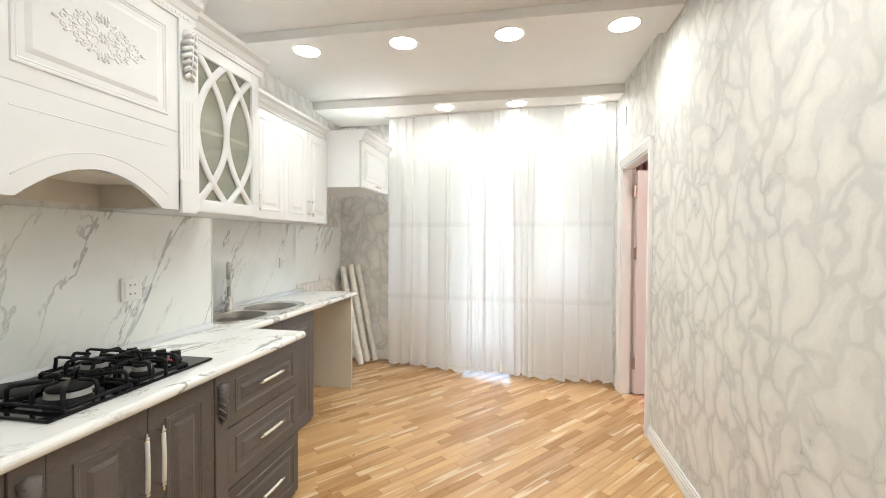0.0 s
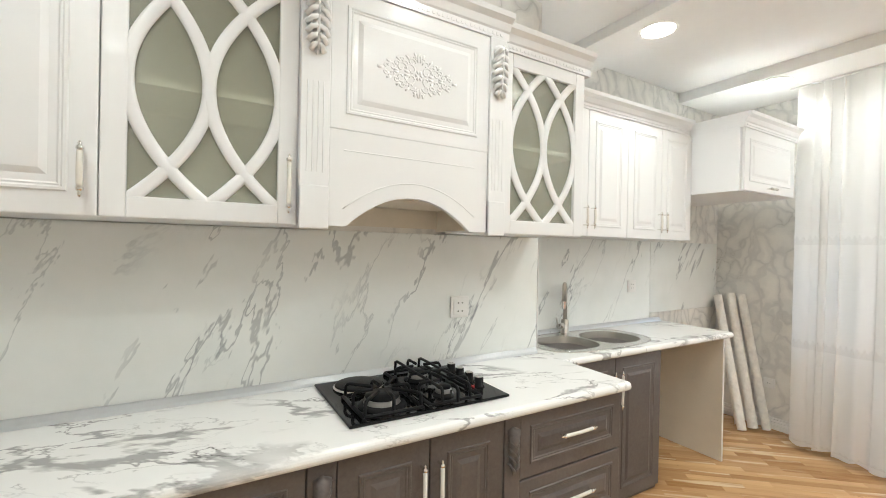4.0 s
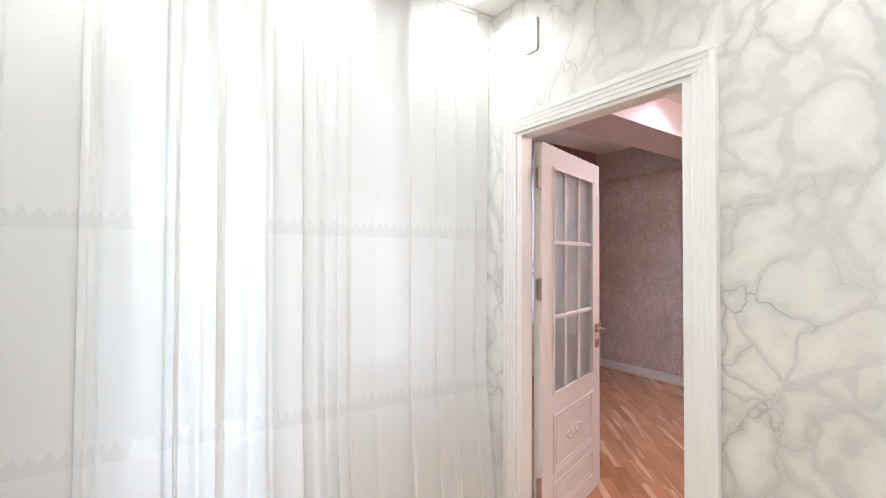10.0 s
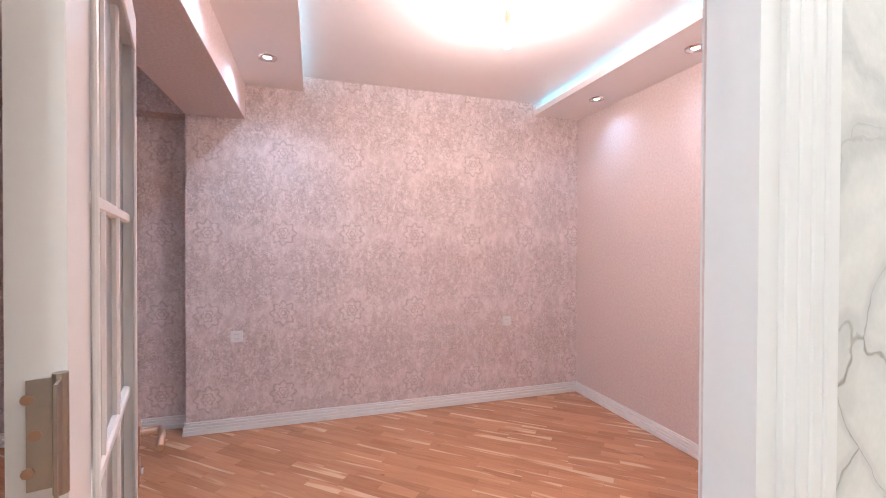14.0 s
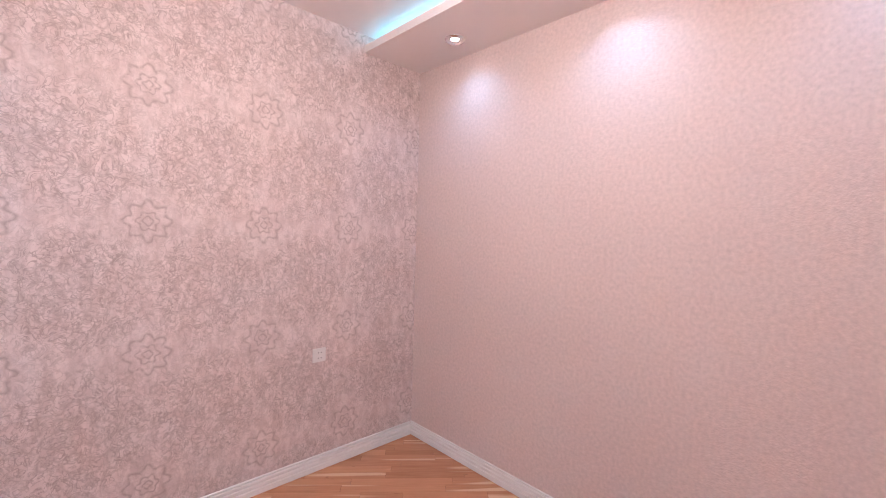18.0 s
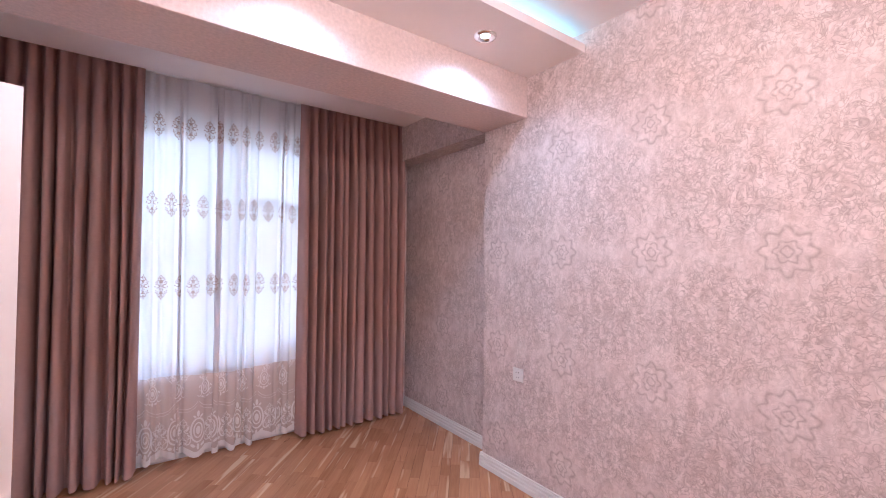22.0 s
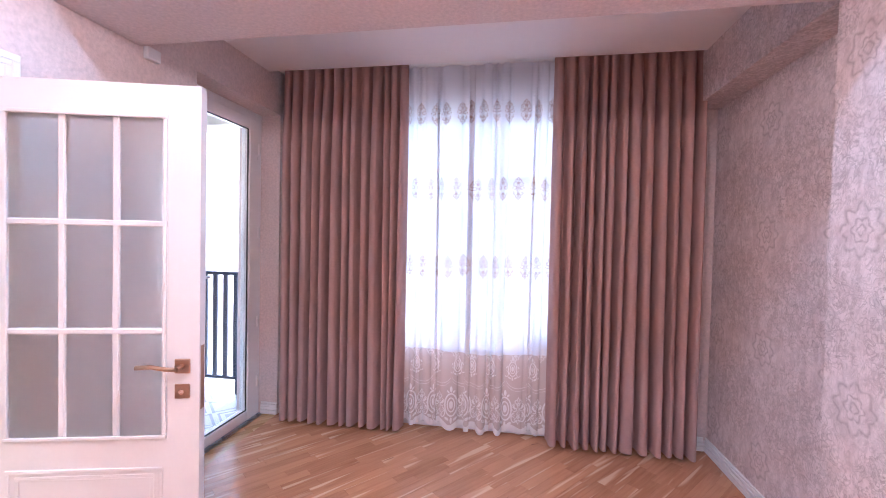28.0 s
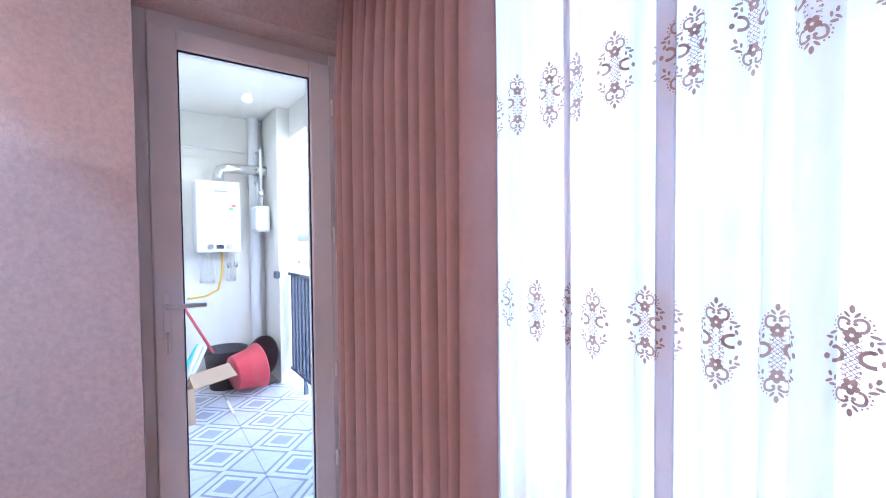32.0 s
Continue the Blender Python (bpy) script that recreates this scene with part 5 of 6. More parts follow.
def worktop(y0, y1, x0, x1, label, cut=None):
    t = thing("worktop", ((x0 + x1) / 2, (y0 + y1) / 2, WZ), label, "worktop", "worktops")
    r = 0.017
    edge = [(x1 - r + r * math.sin(math.pi * k / 8), WZ + 0.018 - 0.018 * math.cos(math.pi * k / 8)) for k in range(9)]
    if cut:
        ca, cb, cc, cd = cut
        bm = prism([(cb, WZ), *edge, (cb, WZ + 0.036)], y0, y1, "y")
        for s in ((x0, ca, y0, y1), (ca, cb, y0, cc), (ca, cb, cd, y1)):
            block(*s, WZ, WZ + 0.036, bm=bm)
    else:
        bm = prism([(x0, WZ), *edge, (x0, WZ + 0.036)], y0, y1, "y")
    part("slab", bm, MARBLE, t)
    part("sealing_strip", prism([(x0 + 0.001, WZ + 0.037), (x0 + 0.026, WZ + 0.037), (x0 + 0.022, WZ + 0.048), (x0 + 0.008, WZ + 0.062), (x0 + 0.001, WZ + 0.064)], y0, y1 - 0.02, "y"), ALU_STRIP, t, "pale grey sealing strip")
    return t


worktop(-0.60, 2.624, -1.487, -0.93, "white marble-veined worktop with a rounded edge")
worktop(2.626, 4.234, -1.827, -1.295, "white marble-veined worktop with a rounded edge, around the sink", (-1.74, -1.405, 2.745, 3.475))
for k, (x, y0, y1, z0) in enumerate(((-1.50, -0.60, 2.618, 0.83), (-1.84, 2.622, 4.10, 0.83), (-1.84, 4.103, 5.06, 0.93))):
    sp = thing("splashback", (x, (y0 + y1) / 2, z0), "glossy white marble-veined splashback panel", "splashback", "splashbacks")
    part("panel", block(x + 0.001, x + 0.011, y0, y1, z0, 1.463 if k < 1 else 1.483, 0.0015, 1), SPLASH, sp)
trim_c = thing("corner_trim", (-1.494, 2.62, 0.87), "slim white corner profile of the splashback", "trim")
part("profile", block(-1.500, -1.486, 2.6185, 2.6235, 0.87, 1.46), PLASTIC, trim_c)

# ---- the hob ----
HZ = WZ + 0.0365
hob = thing("gas_hob", (-1.27, 1.765, HZ), "black glass gas hob with four burners and cast-iron grates", "hob")
part("glass_top", block(-1.49 + 0.03, -1.03, 1.465, 2.065, HZ, HZ + 0.010, 0.004), BLACKG, hob)
ALU = material("burner aluminium", (0.33, 0.32, 0.31), 0.35, 1.0)
plate = part("hotplate", lathe([(0.088, 0.0), (0.088, 0.012), (0.082, 0.015), (0.0, 0.015)], (-1.355, 1.605, HZ + 0.010), 36), IRON, hob, "dark electric hotplate")
part("hotplate_ring", lathe([(0.089, 0.0), (0.095, 0.0), (0.095, 0.006), (0.089, 0.009)], (-1.355, 1.605, HZ + 0.010), 36), CHROME, plate)
for x, y, r in ((-1.15, 1.615, 0.060), (-1.335, 1.845, 0.042), (-1.135, 1.845, 0.029)):
    b = part("burner", lathe([(r * 1.35, 0.0), (r * 1.35, 0.004), (r * 1.15, 0.008), (r * 1.05, 0.012)], (x, y, HZ + 0.010), 28), IRON, hob)
    part("burner_ring", lathe([(r * 1.05, 0.0), (r * 1.0, 0.004), (r * 1.0, 0.015), (r * 0.9, 0.017), (0, 0.017)], (x, y, HZ + 0.020), 28), ALU, b, "polished aluminium burner ring")
    part("burner_cap", lathe([(r * 0.93, 0.0), (r * 0.97, 0.004), (r * 0.90, 0.010), (0, 0.011)], (x, y, HZ + 0.0375), 28), IRON, b)
    part("igniter", rod((x + r * 1.2, y + 0.01, HZ + 0.010), (x + r * 1.2, y + 0.01, HZ + 0.036), 0.003, 8), CHROME, b)
GZ = HZ + 0.066


def grate(x0, x1, y0, y1, burners):
    low = [(x0, y0, HZ + 0.020), (x1, y0, HZ + 0.020), (x1, y1, HZ + 0.020), (x0, y1, HZ + 0.020)]
    for p, q in zip(low, low[1:] + low[:1]):
        part("grate_bar", sweep([p, q], 0.0062, 6), IRON, hob)
        part("grate_foot", rod((p[0], p[1], HZ + 0.0105), (p[0], p[1], HZ + 0.020), 0.007, 8), IRON, hob)
    for cx, cy, reach in burners:
        for sx, sy in ((1, 0), (-1, 0), (0, 1), (0, -1), (1, 1), (-1, 1), (1, -1), (-1, -1)):
            ex = cx + sx * 0.098 if sx else cx
            ey = (y1 if sy > 0 else y0) if sy else cy
            if sx and sy:
                if reach < 0.028:
                    continue
                ex, ey = cx + sx * 0.098, cy + sy * 0.095
            m = math.hypot(sx, sy)
            part("grate_arm", sweep([(ex, ey, HZ + 0.018), (ex, ey, GZ - 0.012), (ex - sx * 0.008 / m, ey - sy * 0.008 / m, GZ - 0.002), (ex - sx * 0.018 / m, ey - sy * 0.018 / m, GZ), (cx + sx * reach / m, cy + sy * reach / m, GZ)], 0.0062, 6), IRON, hob)


grate(-1.255, -1.045, 1.515, 1.715, [(-1.15, 1.615, 0.036)])
grate(-1.44, -1.045, 1.745, 1.945, [(-1.335, 1.845, 0.024), (-1.135, 1.845, 0.018)])
for y in (1.79, 1.90):
    part("grate_bar", sweep([(-1.44, y, HZ + 0.018), (-1.435, y, GZ - 0.004), (-1.42, y, GZ), (-1.06, y, GZ), (-1.05, y, GZ - 0.004), (-1.045, y, HZ + 0.018)], 0.0058, 6), IRON, hob)
part("grate_bar", sweep([(-1.24, 1.745, HZ + 0.018), (-1.24, 1.765, GZ), (-1.24, 1.925, GZ), (-1.24, 1.945, HZ + 0.018)], 0.0062, 6), IRON, hob)
for k in range(4):
    x = -1.36 + 0.068 * k
    kn = part("knob", lathe([(0.022, 0.0), (0.022, 0.004), (0.0185, 0.006), (0.0175, 0.034), (0.015, 0.036), (0, 0.036)], (x, 2.015, HZ + 0.010), 18), BLACKG, hob)
    part("knob_cap", lathe([(0.0145, 0.0), (0.0135, 0.0014), (0, 0.0014)], (x, 2.015, HZ + 0.0462), 18), CHROME, kn)
    part("pointer", block(x - 0.002, x + 0.002, 1.993, 2.0, HZ + 0.0105, HZ + 0.030), CHROME, kn)
    if k == 3:
        part("red_mark", block(x - 0.008, x + 0.008, 1.985, 1.99, HZ + 0.0105, HZ + 0.016), material("red mark", (0.6, 0.03, 0.03), 0.4), kn)

# ---- sink and tap ----
def oval(cx, cy, rx, ry, n=32, p=2.6):
    return [(cx + rx * math.copysign(abs(math.cos(a)) ** (2 / p), math.cos(a)), cy + ry * math.copysign(abs(math.sin(a)) ** (2 / p), math.sin(a))) for a in [2 * math.pi * k / n for k in range(n)]]


def bowl(cx, cy, rx, ry, deep, bm):
    own = bmesh.new()
    loops = []
    for f, z in ((1.0, 0.0), (0.97, -0.012), (0.93, -deep * 0.6), (0.86, -deep * 0.93), (0.7, -deep), (0.08, -deep - 0.004)):
        loops.append([own.verts.new((x, y, HZ + 0.005 + z)) for x, y in oval(cx, cy, rx * f, ry * f)])
    for a, b in zip(loops, loops[1:]):
        for k in range(len(a)):
            own.faces.new((a[k], a[(k + 1) % len(a)], b[(k + 1) % len(a)], b[k])).smooth = True
    own.faces.new(loops[-1])
    return merge(bm, own)


RIM = material("polished sink rim", (0.66, 0.65, 0.62), 0.24, 1.0, vary=0.01, bump=0.0)
TAP = material("satin nickel", (0.50, 0.48, 0.44), 0.36, 1.0, vary=0.02, bump=0.0)
SINK = material("satin sink steel", (0.36, 0.345, 0.315), 0.33, 1.0, vary=0.03, scale=4, bump=0.0)
sink = thing("kitchen_sink", (-1.59, 3.10, HZ), "oval stainless steel double sink set in the worktop", "sink")
def rim_half(cx, cy, way, own):
    """The flat rim from one bowl out to the oval edge of the sink, as far as the bridge between the bowls."""
    def free(x, y):
        return (abs(x + 1.567) / 0.222) ** 3 + (abs(y - 3.11) / 0.425) ** 3 < 1 and (y - 3.11) * way > 0.0005
    loops = [[], [], []]
    for x, y in oval(cx, cy, 0.16, 0.175, 48):
        a, f = math.atan2(y - cy, x - cx), math.hypot(x - cx, y - cy)
        far = f
        while far < 0.6 and free(cx + far * math.cos(a), cy + far * math.sin(a)):
            far += 0.002
        for loop, q, z in zip(loops, (f, min(f + 0.006, far), max(far, f + 0.001)), (0.0045, 0.0062, 0.0055)):
            loop.append(own.verts.new((cx + q * math.cos(a), cy + q * math.sin(a), HZ + z)))
    for p, q in zip(loops, loops[1:]):
        for k in range(48):
            own.faces.new((p[k], q[k], q[(k + 1) % 48], p[(k + 1) % 48])).smooth = True


own = bmesh.new()
rim_half(-1.565, 2.925, -1, own), rim_half(-1.565, 3.295, 1, own)
part("rim", own, RIM, sink)
edge = oval(-1.567, 3.11, 0.223, 0.426, 48, 3.0)
part("rolled_edge", sweep([(x, y, HZ + 0.003) for x, y in edge + edge[:1]], 0.0045, 6), RIM, sink)
part("bowl", bowl(-1.565, 2.925, 0.16, 0.175, 0.15, bmesh.new()), SINK, sink)
part("bowl", bowl(-1.565, 3.295, 0.16, 0.175, 0.15, bmesh.new()), SINK, sink)
tap = thing("kitchen_tap", (-1.775, 3.13, HZ), "tall chrome swan-neck kitchen tap with a side lever", "tap")
bm = lathe([(0.030, 0.0), (0.030, 0.010), (0.025, 0.014), (0.025, 0.085), (0.020, 0.092), (0.014, 0.094)], (-1.775, 3.13, HZ), 18)
part("base", bm, TAP, tap)
part("neck", sweep([(-1.775, 3.13, HZ + 0.06), (-1.775, 3.13, HZ + 0.29)] + [(-1.775 + 0.58 * (0.032 - 0.032 * math.cos(a)), 3.13 - 0.81 * (0.032 - 0.032 * math.cos(a)), HZ + 0.29 + 0.032 * math.sin(a)) for a in [math.pi * k / 10 for k in range(1, 11)]] + [(-1.738, 3.078, HZ + 0.21)], 0.0125, 12), TAP, tap)
part("spout", rod((-1.738, 3.078, HZ + 0.215), (-1.738, 3.078, HZ + 0.165), 0.0145, 12, 0.0125), CHROME, tap)
bm = rod((-1.775, 3.13, HZ + 0.05), (-1.765, 3.065, HZ + 0.052), 0.018, 14)
part("lever", sweep([(-1.765, 3.062, HZ + 0.054), (-1.76, 3.05, HZ + 0.075), (-1.755, 3.035, HZ + 0.11)], 0.006, 8, bm), STEEL, tap)

# ---- wallpaper rolls in the corner ----
ROLL = material("rolled wallpaper", (0.78, 0.755, 0.70), 0.6, vary=0.16, scale=24, bump=0.1, bump_scale=90)
for (bx, by), (tx, ty), h, r in (((-1.48, 4.80), (-1.76, 4.96), 1.04, 0.034), ((-1.46, 4.93), (-1.69, 5.02), 1.06, 0.038), ((-1.39, 4.99), (-1.61, 5.03), 1.06, 0.033), ((-1.55, 4.90), (-1.79, 5.03), 1.02, 0.028)):
    roll = thing("wallpaper_roll", (bx, by, 0), "upright roll of leftover agate wallpaper leaning in the corner", "wallpaper roll", "wallpaper rolls")
    a, b = Vector((bx, by, 0.012)), Vector((tx, ty, h))
    m = Matrix.Translation(a) @ (b - a).to_track_quat("Z", "Y").to_matrix().to_4x4()
    spiral = [(r * (0.55 + 0.45 * k / 66), 2 * math.pi * 3.2 * k / 66) for k in range(67)]
    outline = [(q * math.cos(t), q * math.sin(t)) for q, t in spiral] + [((q - 0.0016) * math.cos(t), (q - 0.0016) * math.sin(t)) for q, t in reversed(spiral)]
    own = prism(outline, 0, (b - a).length, "z")
    own.transform(m)
    part("paper", own, ROLL, roll)

# ---- the balcony ----
fence = thing("balcony_railing", (-0.1, 6.70, 0), "dark grey metal balcony railing with upright bars", "railing")
part("top_rail", block(-1.14, 0.80, 6.68, 6.735, 1.07, 1.10, 0.004), RAIL, fence)
part("bottom_rail", block(-1.14, 0.80, 6.69, 6.725, 0.13, 0.155, 0.003), RAIL, fence)
for k in range(19):
    x = -1.08 + 0.102 * k
    part("bar", block(x - 0.02, x + 0.02, 6.695, 6.72, 0.155, 1.07, 0.003, 1), RAIL, fence)
for x in (-0.72, -0.05, 0.58):
    part("post", block(x - 0.02, x + 0.02, 6.69, 6.725, 0.0, 0.13), RAIL, fence)
part("wall_plate", block(-1.20, -1.13, 6.56, 6.605, 1.04, 1.11, 0.004), RAIL, fence)

boiler = thing("gas_boiler", (-1.6, 6.15, 1.30), "white wall-hung gas boiler with two dials", "boiler")
bx = -1.75
part("casing", block(bx, bx + 0.30, 5.935, 6.32, 1.30, 1.99, 0.014, 3), PLASTIC, boiler)
part("control_strip", block(bx + 0.30, bx + 0.304, 5.945, 6.31, 1.31, 1.40), PLASTIC, boiler)
for y in (6.05, 6.215):
    part("dial", rod((bx + 0.304, y, 1.355), (bx + 0.322, y, 1.355), 0.028, 18), CHROME, boiler)
part("display", block(bx + 0.304, bx + 0.307, 6.10, 6.165, 1.335, 1.375), DARK, boiler)
for k, (y, c) in enumerate(((6.26, (0.7, 0.2, 0.1)), (6.235, (0.2, 0.5, 0.2)))):
    part("energy_label", block(bx + 0.3, bx + 0.3025, y - 0.02, y + 0.02, 1.74 - 0.03 * k, 1.765 - 0.03 * k), material("label print", c, 0.5), boiler)
part("name_strip", block(bx + 0.3, bx + 0.3015, 6.09, 6.21, 1.885, 1.90), material("grey print", (0.35, 0.36, 0.4), 0.5), boiler)
for k, y in enumerate((5.99, 6.05, 6.11, 6.24, 6.30)):
    pipe = part("pipe", sweep([(bx + 0.1, y, 1.30), (bx + 0.1, y, 1.06), (bx + 0.04, y, 1.0), (bx + 0.002, y, 1.0)], 0.012, 8), PLASTIC, boiler)
    if k > 2:
        part("valve", lathe([(0.0, -0.03), (0.02, -0.025), (0.02, 0.025), (0.0, 0.03)], (bx + 0.1, y, 1.16), 10), STEEL, pipe)
YELLOW = material("yellow hose", (0.75, 0.48, 0.05), 0.5)
part("gas_hose", sweep([(bx + 0.12, 6.17, 1.30), (bx + 0.13, 6.17, 1.1), (bx + 0.13, 6.13, 0.92), (bx + 0.1, 6.02, 0.86), (bx + 0.04, 5.9, 0.84), (bx + 0.005, 5.88, 0.84)], 0.011, 8), YELLOW, boiler, "yellow gas hose")
flue = thing("boiler_flue", (-1.6, 6.3, 2.02), "shiny metal boiler flue turning to the outside", "flue")
part("pipe", sweep([(bx + 0.15, 6.15, 1.99), (bx + 0.15, 6.15, 2.07), (bx + 0.152, 6.17, 2.12), (bx + 0.155, 6.22, 2.14), (bx + 0.16, 6.56, 2.14)], 0.05, 16), CHROME, flue)
part("collar", rod((bx + 0.16, 6.50, 2.14), (bx + 0.16, 6.60, 2.14), 0.054, 18), STEEL, flue)
riser = thing("riser_pipe", (-1.69, 6.50, 0), "white painted riser pipe in the balcony corner", "pipe")
part("pipe", rod((-1.69, 6.50, 0), (-1.69, 6.50, 2.70), 0.05, 16), PLASTIC, riser)
run = thing("water_pipe", (-1.73, 5.9, 2.3), "thin white pipe run along the balcony wall", "pipe")
part("pipe", rod((-1.735, 5.3, 2.36), (-1.735, 6.42, 2.34), 0.012, 8), PLASTIC, run)
meter = thing("gas_meter", (-1.45, 6.52, 1.46), "white gas meter hung on the balcony pier", "gas meter")
part("body", block(-1.60, -1.34, 6.44, 6.58, 1.50, 1.76, 0.03, 3), PLASTIC, meter)
part("inlet", sweep([(-1.54, 6.51, 1.76), (-1.54, 6.51, 1.95), (-1.58, 6.51, 2.0), (-1.66, 6.50, 2.02)], 0.014, 8), PLASTIC, meter)
part("outlet", sweep([(-1.41, 6.51, 1.76), (-1.41, 6.51, 2.25), (-1.46, 6.52, 2.33), (-1.66, 6.52, 2.33)], 0.014, 8), PLASTIC, meter)
part("valve", lathe([(0.0, -0.04), (0.028, -0.03), (0.03, 0.03), (0.0, 0.04)], (-1.41, 6.51, 1.88), 12), STEEL, meter)

RED, BLK = material("red plastic", (0.55, 0.06, 0.08), 0.4, vary=0.15, scale=20), material("black rubber", (0.03, 0.03, 0.035), 0.5, vary=0.4, scale=20)
CARD = material("cardboard", (0.52, 0.37, 0.24), 0.8, vary=0.1)
tub = thing("red_tub", (-1.08, 6.22, 0), "red plastic washing-up tub lying on its side", "tub")
turn = pose(0, 0, 0, 84, 0, 192)
part("shell", lathe([(0.0, 0.0), (0.15, 0.0), (0.156, 0.01), (0.198, 0.23), (0.212, 0.235), (0.212, 0.244), (0.192, 0.232), (0.146, 0.014), (0.0, 0.009)], (-1.07, 6.16, 0.205), 28, None, turn), RED, tub)
lid = thing("black_bowl", (-1.30, 6.48, 0), "black rubber builder's bowl tipped against the pier", "bowl")
part("shell", lathe([(0.0, 0.0), (0.1, 0.002), (0.17, 0.05), (0.21, 0.10), (0.215, 0.10), (0.175, 0.045), (0.1, 0.01), (0.0, 0.008)], (-1.33, 6.53, 0.22), 28, None, pose(0, 0, 0, 70, 0, 30)), BLK, lid)
bucket = thing("black_bucket", (-1.40, 6.15, 0), "black rubber bucket with spatters", "bucket")
part("shell", lathe([(0.0, 0.0), (0.14, 0.0), (0.19, 0.36), (0.2, 0.37), (0.19, 0.375), (0.175, 0.36), (0.13, 0.02), (0.0, 0.015)], (-1.40, 6.15, 0.0), 28), BLK, bucket)
broom = thing("red_broom", (-1.1, 5.75, 0), "red-handled broom leaning among the rubbish", "broom")
part("stick", rod((-1.325, 6.20, 0.03), (-1.605, 5.62, 1.20), 0.013, 10), RED, broom)
carton = thing("cardboard_box", (-0.9, 5.70, 0), "open brown cardboard box with tools in it", "box")
part("body", blocks((-1.0, -0.60, 5.48, 5.49, 0, 0.28), (-1.0, -0.60, 5.81, 5.82, 0, 0.28), (-1.0, -0.99, 5.49, 5.81, 0, 0.28), (-0.61, -0.60, 5.49, 5.81, 0, 0.28), (-0.99, -0.61, 5.49, 5.81, 0, 0.006)), CARD, carton)
bm = block(-0.2, 0.2, -0.004, 0.004, 0, 0.30)
bm.transform(pose(-0.80, 5.822, 0.275, -80, 0, 0))
part("flap", bm, CARD, carton)
for k, (c, a, b) in enumerate((((0.1, 0.6, 0.6), (-0.95, 5.6, 0.03), (-1.12, 5.9, 0.5)), ((0.75, 0.77, 0.8), (-0.9, 5.7, 0.03), (-1.15, 5.95, 0.46)), ((0.75, 0.77, 0.8), (-0.85, 5.66, 0.03), (-1.0, 5.9, 0.52)))):
    t = thing("tool_tube", a, "plastic tube standing in the cardboard box", "tube", "tubes in the box")
    part("tube", rod(a, b, 0.02, 10), material("tube plastic", c, 0.4), t)
stick = thing("white_offcut", (-0.75, 6.05, 0), "white plastic offcut lying on the tiles", "offcut")
part("strip", block(-0.95, -0.62, 6.08, 6.10, 0.001, 0.012), PLASTIC, stick)


# ---- outside: ground, towers, distance ----
ground = setting("ground", block(-3000, 3000, -3000, 3000, -30.0, -27.0), material("dry ground", (0.20, 0.20, 0.15), 0.9, vary=0.25, scale=0.05, bump=0.0), "open dusty ground far below", "ground")
FACADE = material("white facade", (0.57, 0.59, 0.61), 0.7, vary=0.05, scale=0.4, bump=0.0)
FACADE_B = material("cream facade", (0.66, 0.65, 0.62), 0.7, vary=0.05, scale=0.4, bump=0.0)
BLUEP = material("blue facade panel", (0.20, 0.38, 0.58), 0.4, vary=0.08, scale=0.5, bump=0.0)
PANE_D = material("dark window", (0.09, 0.12, 0.15), 0.12, vary=0.3, scale=0.3, bump=0.0)
# darker and bluer than the facade: the shade of a deep loggia is in this colour
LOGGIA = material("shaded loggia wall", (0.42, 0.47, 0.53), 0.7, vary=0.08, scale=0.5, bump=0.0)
GREYP = material("grey parapet", (0.30, 0.33, 0.37), 0.5, vary=0.1, scale=0.5, bump=0.0)


def shared(name, bm, mat):
    me = bpy.data.meshes.new(name)
    bm.to_mesh(me)
    bm.free()
    me.materials.append(mat)
    return me


